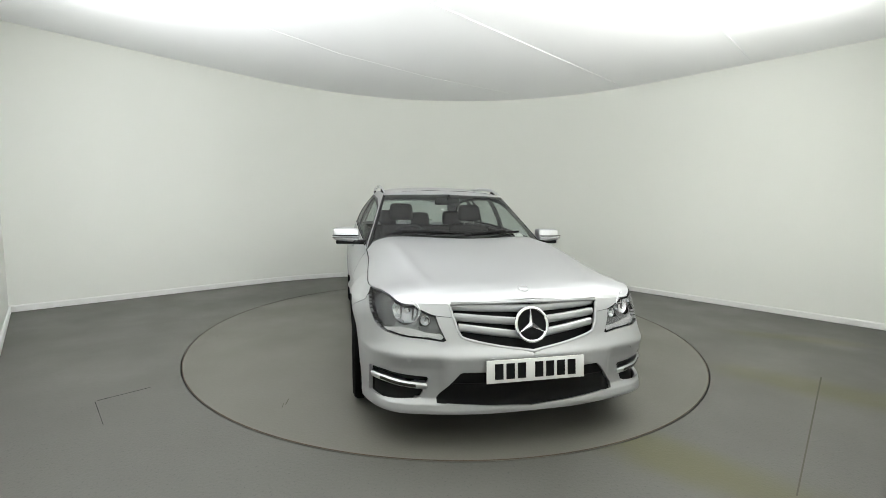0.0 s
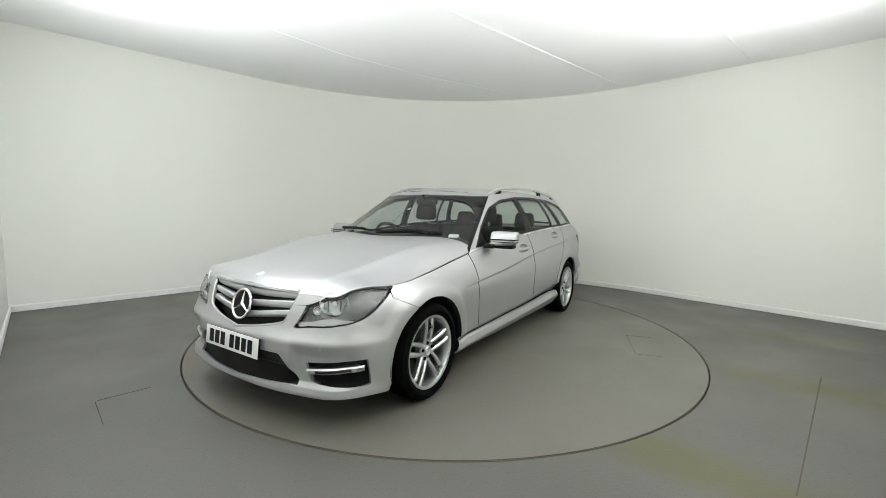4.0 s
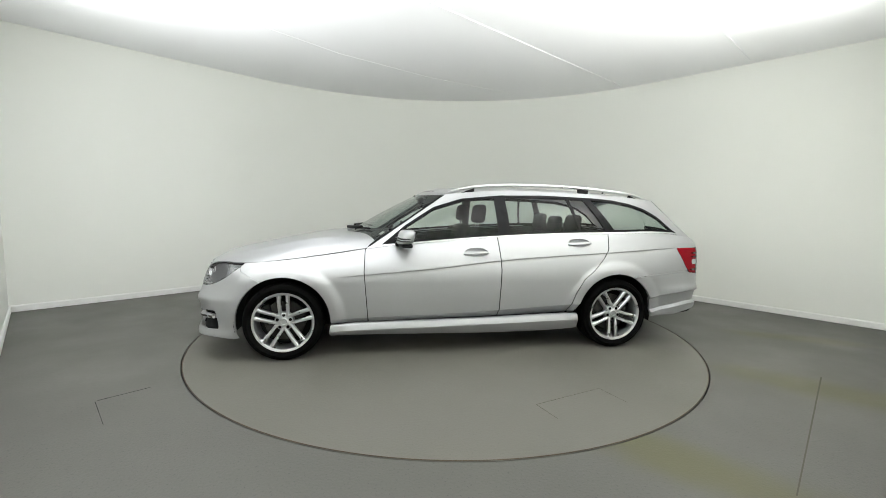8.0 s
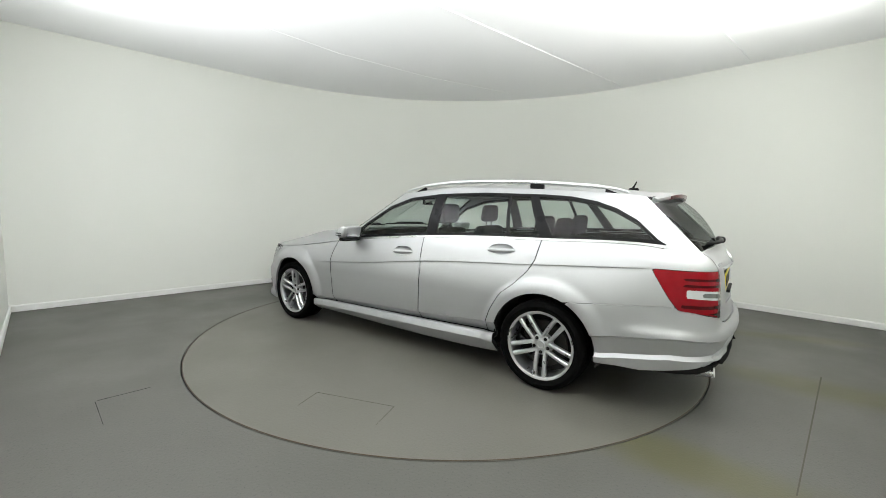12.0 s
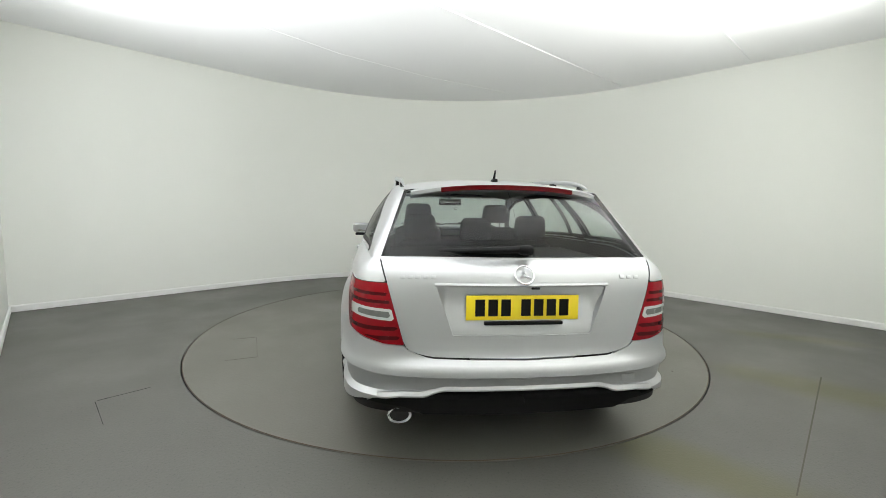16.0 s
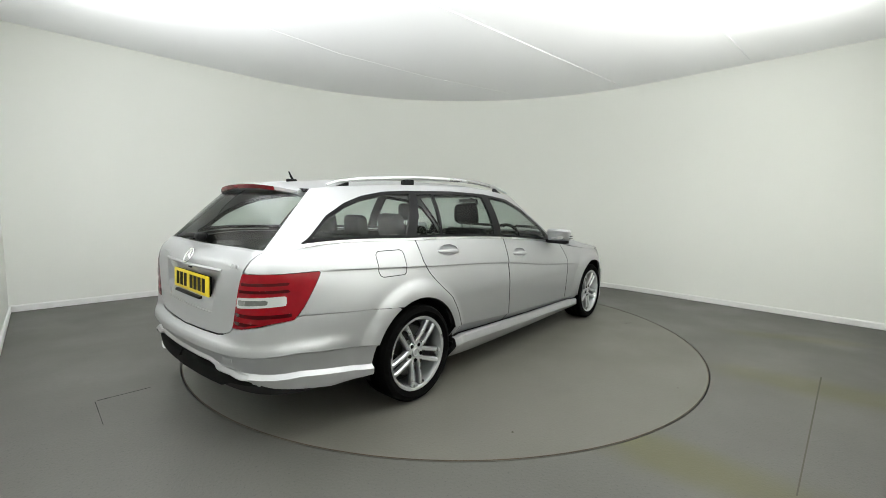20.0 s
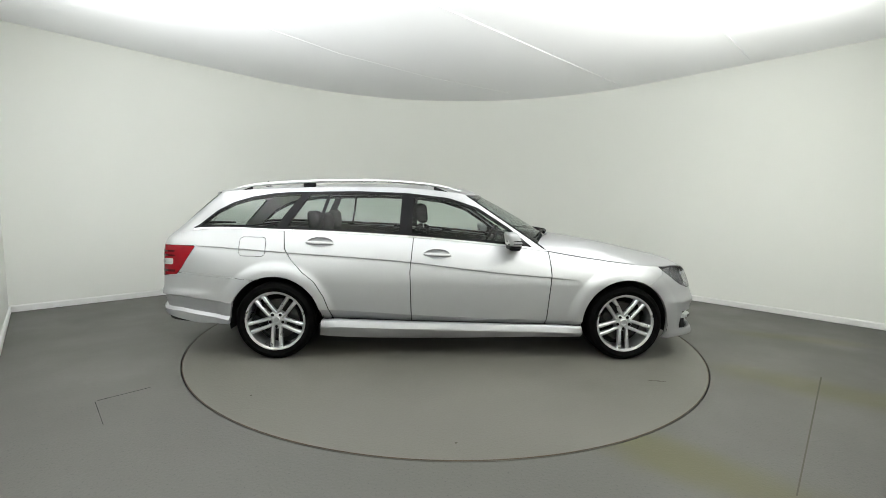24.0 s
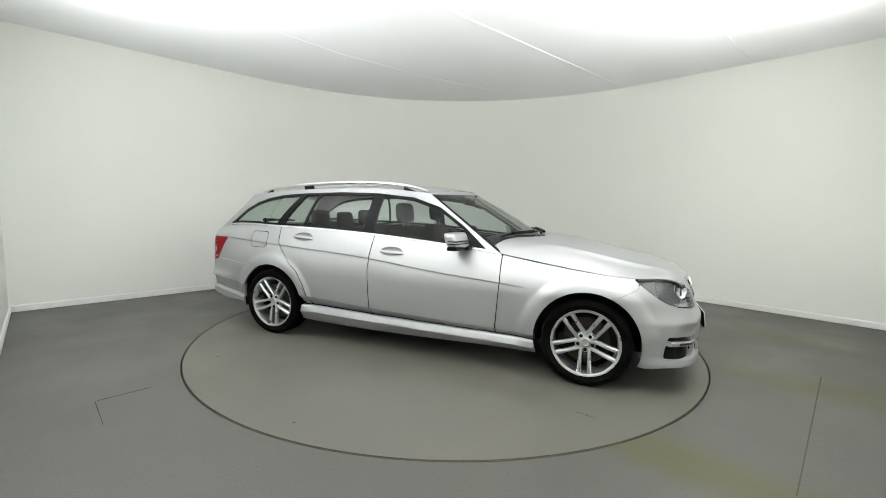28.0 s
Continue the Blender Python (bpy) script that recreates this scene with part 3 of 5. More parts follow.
flap = lambda P: 0.03 - (np.maximum(np.abs(P[:, 0] + 1.56) - 0.072, 0) ** 2 + np.maximum(np.abs(P[:, 2] - 0.872) - 0.042, 0) ** 2) ** 0.5
recess = both(lambda P: -2.2 - P[:, 0], lambda P: np.interp(P[:, 2], [0.63, 0.86], [0.315, 0.395]) - P[:, 1], lambda P: P[:, 2] - 0.637, lambda P: 0.856 - P[:, 2])

sections = {
    "front_bumper": (both(inside(bumper_line, 0.002), front_low, front_arch, outside(headlamp, G), outside(grille, 0.0), outside(intake), outside(fog), outside(bonnet_lip, 0.001)), PAINT),
    "bonnet_lip": (both(inside(bonnet_lip, 0.001), outside(grille, 0.0)), PAINT),
    "front_fender": (both(outside(bumper_line, 0.002), inside(door_front, G), front_arch, outside(headlamp, G), outside(both(sill_top, lambda P: 1.05 - P[:, 0]), G)), PAINT),
    "front_door": (both(outside(door_front, G), inside(door_mid, G), outside(sill_top, G), outside(bowls)), PAINT),
    "rear_door": (both(outside(door_mid, G), inside(door_rear, G), outside(sill_top, G), rear_arch, outside(bowls)), PAINT),
    "rear_quarter_panel": (both(outside(door_rear, G), rear_arch, outside(both(sill_top, lambda P: P[:, 0] + 1.3), G), outside(both(rear_low, lambda P: -1.40 - P[:, 0]), 0.0016), outside(gate, G), outside(tail, G), lambda P: P[:, 1] - 0.5), PAINT),
    "side_sill": (both(sill_top, lambda P: 1.04 - P[:, 0], lambda P: P[:, 0] + 1.05, front_arch, rear_arch), PAINT),
    "rear_bumper": (both(lambda P: -1.5 - P[:, 0], inside(rear_low, 0.0016), rear_arch, outside(gate, G), outside(tail, G), outside(diffuser), above([(-2.45, 0.36), (-2.30, 0.34), (-2.26, 0.325), (-2.13, 0.300), (-1.985, 0.274), (-1.7, 0.268)])), PAINT),
}
for side in (1, -1):
    for pname, (fn, mat) in sections.items():
        if pname in ("front_bumper", "rear_bumper"):
            continue
        if pname == "rear_quarter_panel" and side < 0:
            part("fuel_flap", shell("fuel_flap", cut(SKIN, inside(flap, 0.002)), side), PAINT, car)
            fn = both(fn, outside(flap, 0.002))
        part(pname, shell(pname, cut(SKIN, fn), side, 0.022, 0.003 if pname == "side_sill" else 0.0, 28), mat, car)


def full_shell(name, skin, depth=0.02, shift=0.0):
    a, b = shell(name, skin, 1, 0, shift), shell(name, skin, -1, 0, shift)
    bm = joined([a, b])
    bmesh.ops.remove_doubles(bm, verts=bm.verts, dist=2e-4)
    rim = [e for e in bm.edges if e.is_boundary]
    bm.normal_update()
    norm = {v: v.normal.copy() for e in rim for v in e.verts}
    got = bmesh.ops.extrude_edge_only(bm, edges=rim)
    for v in [g for g in got["geom"] if isinstance(g, bmesh.types.BMVert)]:
        near = v.link_edges
        for e in near:
            o = e.other_vert(v)
            if o in norm:
                v.co = o.co - norm[o] * depth
                break
    return bm


part("front_bumper", full_shell("front_bumper", cut(SKIN, sections["front_bumper"][0])), PAINT, car)
part("rear_bumper", full_shell("rear_bumper", cut(SKIN, sections["rear_bumper"][0])), PAINT, car)
tailgate = part("tailgate", full_shell("tailgate", cut(SKIN, both(gate, inside(gate_side, G), inside(gate_low, G), outside(recess))), 0.038), PAINT, car)
RV, RF = cut(SKIN, recess)
RV = RV + np.stack([0.008 + 0.040 * smooth(0.63, 0.80, RV[:, 2]) * smooth(0.40, 0.34, RV[:, 1]), 0 * RV[:, 0], 0 * RV[:, 0]], 1)
part("plate_recess", full_shell("plate_recess", (RV, RF), 0.004, 0.0), PAINT, tailgate)
part("diffuser", full_shell("diffuser", cut(SKIN, diffuser), 0.02, -0.012), DULLBLACK, car, "black plastic rear diffuser")
part("lower_grille", full_shell("lower_grille", cut(SKIN, intake), 0.02, -0.017), BLACK, car, "black lower air intake mesh")
part("grille_backing", full_shell("grille_backing", cut(SKIN, grille), 0.01, -0.05), BLACK, car)

# inner black skin: the cabin lining, and shade put behind the shut lines
for side in (1, -1):
    part("inner_skin", shell("inner_skin", cut(SKIN, both(lambda P: 1.95 - P[:, 0], front_arch, rear_arch, outside(headlamp), outside(fog), outside(recess))), side, 0, -0.03), GAP, car)

# bonnet
hood_mid = curve_of([0.60, 0.95, 1.12, 1.356, 1.58, 1.795, 1.93, 1.98, 2.03, 2.06, 2.10], [0.985, 0.964, 0.949, 0.914, 0.872, 0.825, 0.793, 0.775, 0.748, 0.733, 0.722])


def hood_z(x, y):
    ye = np.maximum(y_at(x), 0.05)
    k = np.clip(np.abs(y) / ye, 0, 1)
    zc, ze = hood_mid(x), z_at(x)
    z = zc - (zc - ze) * k ** (2.7 + 5.0 * smooth(1.7, 0.95, x))
    return z + 0.011 * np.exp(-(((np.abs(y) - (0.49 + 0.13 * (1.9 - x))) / 0.04) ** 2)) * smooth(0.8, 1.2, x) * smooth(2.0, 1.7, x)


nose = top_x.max()
cowl = lambda y: 0.95 - 0.26 * (np.abs(y) / 0.70) ** 1.5
hx, hy = np.concatenate([np.linspace(0.55, 1.93, 74)[:-1], np.linspace(1.93, nose, 70)]), np.linspace(-0.80, 0.80, 129)
HX, HY = np.meshgrid(hx, hy, indexing="ij")
hood_skin = grid_skin(np.stack([HX, HY, hood_z(HX, HY)], -1))
hood_in = lambda P: y_at(P[:, 0]) - np.abs(P[:, 1]) - 0.005
part("bonnet", shell("bonnet", cut(hood_skin, both(hood_in, lambda P: P[:, 0] - cowl(P[:, 1]), lambda P: nose - 0.001 - P[:, 0])), 1, 0.012, dark=False), PAINT, car)
part("cowl_panel", shell("cowl_panel", cut(hood_skin, both(lambda P: y_at(P[:, 0]) - np.abs(P[:, 1]) - 0.02, lambda P: cowl(P[:, 1]) + 0.03 - P[:, 0])), 1, 0, -0.02), BLACK, car, "black plastic scuttle under the windscreen")

# greenhouse: lower ring on the shoulder, upper ring at the roof's edge
i_belt = [i for i in range(len(outline)) if rim_line[i, 0] < 0.765]
belt = rim_line[i_belt]
low_pts = np.vstack([spline([(0.965, 0, 0.930), (0.915, 0.35, 0.918), (0.825, 0.62, 0.888), (0.77, float(y_at(0.77)), float(z_at(0.77)))], 70)[:-1], belt])
up_pts = np.vstack([
    spline([(0.205, 0, 1.350), (0.180, 0.30, 1.342), (0.125, 0.52, 1.323), (0.085, 0.572, 1.312)], 70)[:-1],
    spline([(0.085, 0.572, 1.312), (-0.25, 0.580, 1.345), (-0.54, 0.582, 1.356), (-1.03, 0.575, 1.350), (-1.54, 0.558, 1.325), (-1.83, 0.545, 1.300), (-1.90, 0.533, 1.290)], 120),
    spline([(-1.90, 0.533, 1.290), (-1.945, 0.49, 1.290), (-1.975, 0.25, 1.305), (-1.985, 0, 1.312)], 70)[1:],
])
# match the rings: windscreen, side, tail
corner = 69
tail_i = int(np.argmin(np.abs(low_pts[:, 1] - 0.655) + 10 * (low_pts[:, 0] > -1.9)))


def resample(p, n):
    s = np.concatenate([[0], np.cumsum(np.linalg.norm(np.diff(p, axis=0), axis=1))])
    w = np.linspace(0, s[-1], n)
    return np.stack([np.interp(w, s, p[:, k]) for k in range(3)], 1)


low_ring = np.vstack([resample(low_pts[: corner + 1], 50)[:-1], resample(low_pts[corner : tail_i + 1], 160)[:-1], resample(low_pts[tail_i:], 50)])
up_ring = np.vstack([resample(up_pts[: corner + 1], 50)[:-1], resample(up_pts[corner : corner + 120], 160)[:-1], resample(up_pts[corner + 119 :], 50)])
house = []
for i in range(len(low_ring)):
    a, b = low_ring[i], up_ring[i]
    if 49 <= i <= 209:
        out = np.array([0, 1.0, 0]) * 0.035 * smooth(0, 22, min(i - 49, 209 - i))
    else:
        d = np.array([0.7, 0, 0.45]) if i < 49 else np.array([-0.45, 0, 0.45])
        out = d / np.linalg.norm(d) * (0.018 if i < 49 else 0.045) * math.sin(math.pi / 2 * min(1.0, (49 - i if i < 49 else i - 209) / 40))
    w = np.linspace(0, 1, 48)
    house.append([a + (b - a) * t + out * 4 * t * (1 - t) for t in w])
house = np.array(house)
HS_F, HS_S, HS_R = grid_skin(house[:50]), grid_skin(house[49:210]), grid_skin(house[209:])

# side glazing, in side view
dlo = both(
    below([(-2.10, 0.985), (-2.02, 1.03), (-1.89, 1.145), (-1.76, 1.215), (-1.63, 1.258), (-1.45, 1.290), (-1.27, 1.303), (-0.78, 1.318), (-0.38, 1.310), (-0.04, 1.276), (0.20, 1.200), (0.44, 1.048), (0.62, 0.902), (0.70, 0.84)]),
    lambda P: P[:, 2] - (shoulder(P[:, 0]) + 0.016),
)
chrome_line = lambda P: (shoulder(P[:, 0]) + 0.013) - P[:, 2]
win_top = inside(dlo, 0.018)
win1 = both(win_top, ahead([(0.9, -0.338), (1.35, -0.325)]), lambda P: np.interp(P[:, 2], [0.90, 1.0], [0.47, 0.47]) - P[:, 0])
win2 = both(win_top, outside(ahead([(0.9, -0.440), (1.35, -0.418)])), ahead([(0.98, -1.068), (1.32, -0.99)]))
win3 = both(win_top, outside(ahead([(0.98, -1.088), (1.32, -1.010)])), ahead([(0.98, -1.335), (1.32, -1.145)]))
win4 = both(win_top, outside(ahead([(0.98, -1.425), (1.32, -1.205)])))
panes = {"front_side_window": (win1, GLASS), "rear_side_window": (win2, REARGLASS), "rear_door_quarter_light": (win3, REARGLASS), "rear_quarter_window": (win4, REARGLASS)}
mirror_foot = both(win_top, lambda P: P[:, 0] - 0.48)
allglass = either(*[f for f, _ in panes.values()])
for side in (1, -1):
    part("roof_pillar_frame", shell("roof_pillar_frame", cut(HS_S, both(outside(dlo), outside(both(chrome_line, lambda P: P[:, 0] + 2.06)))), side, 0.02), PAINT, car)
    part("window_trim", shell("window_trim", cut(HS_S, both(dlo, outside(allglass))), side, 0.02, -0.002), GLOSSBLACK, car, "gloss black window surround and pillars")
    part("belt_moulding", shell("belt_moulding", cut(HS_S, both(chrome_line, lambda P: P[:, 0] + 2.06)), side, 0.01, 0.004), SATIN, car, "bright belt moulding under the windows")
    for pname, (fn, mat) in panes.items():
        ob = part(pname, shell(pname, cut(HS_S, fn), side, 0.004, -0.004), mat, car)
        ob.visible_shadow = False

wf_edge = lambda P: np.interp(P[:, 2], [0.87, 1.32], [0.738, 0.560]) - np.abs(P[:, 1])
ws_top = lambda P: np.interp(np.abs(P[:, 1]), [0, 0.55], [1.316, 1.304]) - P[:, 2]
rw_edge = lambda P: np.interp(P[:, 2], [0.96, 1.29], [0.652, 0.540]) - np.abs(P[:, 1])
rw_low = lambda P: P[:, 2] - 0.975


def full_part(name, skin, fn, mat, depth, shift, label=""):
    return part(name, full_shell(name, cut(skin, fn), depth, shift), mat, car, label)


for side in (1, -1):
    part("windscreen_pillar_trim", shell("windscreen_pillar_trim", cut(HS_F, both(ws_top, outside(wf_edge))), side, 0.015), GLOSSBLACK, car)
full_part("roof_header", HS_F, outside(ws_top), PAINT, 0.015, 0.0)
full_part("windscreen", HS_F, both(inside(wf_edge, 0.004), inside(ws_top, 0.004)), SCREEN, 0.005, -0.003).visible_shadow = False
full_part("rear_window", HS_R, both(inside(rw_edge, 0.002), rw_low), REARGLASS, 0.005, -0.003).visible_shadow = False
full_part("rear_window_frame", HS_R, outside(both(rw_edge, rw_low)), PAINT, 0.015, 0.0)

# roof, crowned across
rx = np.linspace(-1.985, 0.205, 90)
edge_y = lambda x: np.interp(x, up_ring[::-1, 0], up_ring[::-1, 1])
edge_z = lambda x: np.interp(x, up_ring[::-1, 0], up_ring[::-1, 2])
mid_z = curve_of([-1.985, -1.9, -1.54, -1.03, -0.54, -0.25, 0.06, 0.205], [1.312, 1.328, 1.370, 1.395, 1.403, 1.398, 1.376, 1.350])
RX, RT = np.meshgrid(rx, np.linspace(-1, 1, 61), indexing="ij")
RY = RT * 0.62
kk = np.clip(np.abs(RY) / np.maximum(edge_y(RX), 0.05), 0, 1.1)
roof_skin = grid_skin(np.stack([RX, RY, mid_z(RX) - (mid_z(RX) - edge_z(RX)) * kk**2.2], -1))
part("roof", shell("roof", cut(roof_skin, lambda P: edge_y(P[:, 0]) - np.abs(P[:, 1])), 1, 0.02), PAINT, car)

# ---- wheels ----


def make_wheel():
    """One road wheel about its hub; its outer face looks along +y."""
    wheel = new("wheel")
    R, r = TYRE_R, RIM_R
    tyre = [(r - 0.012, -0.195), (r + 0.01, -0.20), (r + 0.035, -0.212), (R - 0.012, -0.203), (R - 0.002, -0.185), (R, -0.15)]
    for s in (-0.125, -0.085, -0.045):
        tyre += [(R, s - 0.018), (R - 0.007, s - 0.014), (R - 0.007, s - 0.008), (R, s - 0.004)]
    tyre += [(R, -0.03), (R - 0.002, -0.012), (R - 0.012, 0.004), (r + 0.035, 0.014), (r + 0.014, 0.006), (r + 0.006, 0.0), (r - 0.010, -0.004)]
    part("tyre", lathe(tyre, "y", 72), RUBBER, wheel, "black low-profile tyre")
    rim = [(r - 0.014, -0.19), (r - 0.012, -0.19), (r - 0.016, -0.14), (r - 0.026, -0.08), (r - 0.025, -0.045), (r - 0.018, -0.016), (r - 0.014, -0.004), (r - 0.006, 0.001), (r + 0.003, 0.002), (r + 0.003, -0.01), (r - 0.012, -0.02), (r - 0.018, -0.16)]
    meshes = [lathe(rim, "y", 72)]
    # five twin spokes
    for k in range(5):
        a = math.pi / 2 + 2 * math.pi * k / 5
        for s in (-1, 1):
            prof = []
            for t in np.linspace(0, 1, 9):
                rad = 0.036 + t * (r - 0.012 - 0.036)
                off = s * (0.0275 + 0.006 * t)
                half = 0.0120 + 0.0030 * t * t
                y = -0.030 + 0.026 * math.sin(t * math.pi * 0.55) - 0.004 * t
                prof.append((rad, off, half, y))
            verts, faces = [], []
            ca, sa = math.cos(a), math.sin(a)
            for rad, off, half, y in prof:
                for dx, dy in ((-half, -0.035), (-half, -0.008), (-half * 0.5, 0.0), (half * 0.5, 0.0), (half, -0.008), (half, -0.035)):
                    u, v = rad, off + dx
                    verts.append((u * ca - v * sa, y + dy, u * sa + v * ca))
            for i in range(len(prof) - 1):
                for j in range(5):
                    p, q = i * 6 + j, i * 6 + 6 + j
                    faces.append((p, q, q + 1, p + 1))
            meshes.append(mesh_of("spoke", verts, faces, 35))
    meshes.append(lathe([(0.0, -0.028), (0.060, -0.030), (0.069, -0.036), (0.073, -0.050), (0.074, -0.075), (0.0, -0.075)], "y", 40))
    bm = joined(meshes)
    bmesh.ops.recalc_face_normals(bm, faces=bm.faces)
    part("rim", bm, RIM, wheel, "silver five-twin-spoke alloy rim")
    part("hub_cap", lathe([(0.0, -0.023), (0.019, -0.023), (0.021, -0.020), (0.026, -0.020), (0.029, -0.024), (0.030, -0.036), (0.0, -0.036)], "y", 32), RIM, wheel)
    # five black studs, for the shade in the bolt pockets
    for k in range(5):
        a = math.pi / 2 + 2 * math.pi * k / 5
        bolt = lathe([(0.0, -0.0245), (0.0105, -0.0245), (0.012, -0.027), (0.0125, -0.05), (0.0, -0.05)], "y", 10, (0.0505 * math.cos(a), 0, 0.0505 * math.sin(a)))
        part("bolt_pocket_shade", bolt, DULLBLACK, wheel)
    part("brake_disc", lathe([(0.05, -0.105), (0.06, -0.085), (0.155, -0.085), (0.158, -0.09), (0.158, -0.105), (0.0, -0.105)], "y", 48), DISC, wheel, "bare steel brake disc")
    part("brake_caliper", block(0.07, 0.05, 0.16, 0.012, (0.125, -0.085, 0.05), turn=pose(0, 0, 0, 0, 18, 0)), BLACK, wheel)
    # black disc added across the barrel, for the shade behind the spokes
    part("wheel_back_shade", lathe([(0.0, -0.15), (r - 0.02, -0.15), (r - 0.02, -0.155), (0.0, -0.155)], "y", 40), GAP, wheel)
    return wheel


SPIN = {(True, True): 0, (True, False): 36, (False, True): 36, (False, False): 36}
wheel = make_wheel()
wheel.parent = car
first = True
for cx, ty in ((WB, 0.862), (-WB, 0.872)):
    for side in (1, -1):
        m = pose(cx, side * ty, HUB, 0, 0, 0 if side > 0 else 180) @ pose(0, 0, 0, 0, SPIN[cx > 0, side > 0], 0)
        if first:
            wheel.matrix_basis = m
            first = False
        else:
            copy_thing(wheel, m)

# wheel wells and underbody
for cx in (WB, -WB):
    for side in (1, -1):
        V, Fs = [], []
        for i in range(25):
            a = math.radians(-12 + 204 * i / 24)
            for y, rr in ((0.84, ARCH + 0.010), (0.70, ARCH + 0.014), (0.55, ARCH + 0.012), (0.55, 0.05)):
                V.append((cx + rr * math.cos(a), side * y, HUB + rr * math.sin(a)))
        for i in range(24):
            for j in range(3):
                p, q = i * 4 + j, i * 4 + 4 + j
                Fs.append((p, q, q + 1, p + 1))
        part("wheel_arch_liner", mesh_of("liner", V, Fs, 30), GAP, car)
part("underbody", block(3.75, 1.10, 0.10, 0.03, (-0.05, 0, 0.235)), GAP, car)
part("underbody_sill", block(1.9, 1.56, 0.10, 0.03, (0, 0, 0.215)), GAP, car)

# ---- motion ----


def motions():
    turns = [(0.0, -76.76), (1.0, -88.26), (2.0, -99.81), (3.0, -111.35), (3.5, -117.16), (5.5, -140.86), (6.0, -146.77), (7.0, -158.49), (8.0, -170.09), (9.0, -181.65), (10.0, -193.19), (11.0, -204.75), (12.0, -216.35), (12.5, -222.18), (14.5, -245.68), (15.0, -251.58), (16.0, -263.35), (17.0, -275.19), (18.0, -287.0), (19.0, -298.73), (20.0, -310.53), (21.0, -322.4), (21.5, -328.31), (23.5, -351.92), (24.0, -357.81), (24.5, -363.69), (25.0, -369.57), (25.5, -374.78), (26.0, -379.0), (26.5, -381.52), (27.0, -382.55), (27.5, -382.6), (28.0, -382.6)]
    rows = [(t, pose(0, 0, 0, 0, 0, a) @ pose(0.0224, -0.0632, 0)) for t, a in turns]
    walk(car, rows)
    walk(turntable, [(t, pose(0, 0, 0, 0, 0, a)) for t, a in turns])

# ---- lookups on the skirt ----


def skirt_at(z, part_of):
    """The plan curve of the skirt at a height, front or rear half, from the middle outwards."""
    idx = range(0, int(0.4 * NOUT)) if part_of == "front" else range(NOUT - 1, int(0.6 * NOUT), -1)
    pts = [(np.interp(z, skirt[i, :, 2], skirt[i, :, 0]), np.interp(z, skirt[i, :, 2], skirt[i, :, 1])) for i in idx]
    return np.array(pts)


def front_x(y, z):
    c = skirt_at(z, "front")
    return float(np.interp(abs(y), c[:, 1], c[:, 0]))


def rear_x(y, z):
    c = skirt_at(z, "rear")
    return float(np.interp(abs(y), c[:, 1], c[:, 0]))


def side_y(x, z):
    c = [(np.interp(z, skirt[i, :, 2], skirt[i, :, 0]), np.interp(z, skirt[i, :, 2], skirt[i, :, 1])) for i in range(int(0.23 * NOUT), int(0.8 * NOUT))]
    c = np.array(sorted(c))
    return float(np.interp(x, c[:, 0], c[:, 1]))


def blade(path, profile, closed_ends=True):
    """Sweeps a flat profile [(out, up)] along a path of (point, outward direction)."""
    verts, faces, k = [], [], len(profile)
    for p, d in path:
        for o, u in profile:
            verts.append((p[0] + d[0] * o, p[1] + d[1] * o, p[2] + u))
    n = len(path)
    for i in range(n - 1):
        for j in range(k):
            a, b = i * k, i * k + k
            faces.append((a + j, b + j, b + (j + 1) % k, a + (j + 1) % k))
    if closed_ends:
        faces += [tuple(range(k))[::-1], tuple((n - 1) * k + j for j in range(k))]
    me = mesh_of("blade", verts, faces, 40)
    bm = bmesh.new()
    bm.from_mesh(me)
    bmesh.ops.recalc_face_normals(bm, faces=bm.faces)
    return bm


def front_path(y0, y1, z_of, back, n=25):
    out = []
    for y in np.linspace(y0, y1, n):
        z = z_of(y)
        x = front_x(y, z)
        e = (front_x(abs(y) + 0.01, z) - front_x(max(abs(y) - 0.01, 0), z)) / 0.02
        d = Vector((1, -e * (1 if y > 0 else -1), 0)).normalized()
        out.append((Vector((x, y, z)) - d * back, d))
    return out


# ---- radiator grille ----
SLAT = material("silver_slat_paint", (0.50, 0.51, 0.52), 0.38, metal=0.7, coat=0.3, spread=0.03, scale=12)
grille_thing = new("radiator_grille")
grille_thing.parent = car
tagged(grille_thing, "silver slatted radiator grille with a round badge")
for z, w, drop in ((0.700, 0.403, 0.014), (0.652, 0.392, 0.032), (0.602, 0.374, 0.050)):
    prof = [(-0.03, 0.015), (-0.004, 0.021), (0.004, 0.016), (0.008, 0.004), (0.007, -0.006), (0.001, -0.016), (-0.005, -0.020), (-0.03, -0.016)]
    part("slat", blade(front_path(-w, w, lambda y: z - drop * (1 - abs(y) / w) ** 1.1, 0.024, 41), prof), SLAT, grille_thing)
part("bonnet_edge", blade(front_path(-0.405, 0.405, lambda y: 0.728 - 0.004 * abs(y), 0.0, 33), [(-0.03, 0.010), (-0.006, 0.010), (0.002, 0.004), (0.002, -0.004), (-0.004, -0.007), (-0.03, -0.007)]), PAINT, car)
# bright rim round the opening
ring = []
for y, z in list(spline([(0.0, 0.492), (0.18, 0.519), (0.335, 0.552), (0.372, 0.578), (0.393, 0.64), (0.408, 0.698), (0.398, 0.716), (0.2, 0.722), (0.0, 0.724)], 60)):
    ring.append((y, z))
loop = [(front_x(y, z) - 0.006, y, z) for y, z in ring] + [(front_x(y, z) - 0.006, -y, z) for y, z in ring[::-1][1:-1]]
part("grille_rim", tube(loop, 0.0085, 8, True), PAINT, grille_thing)


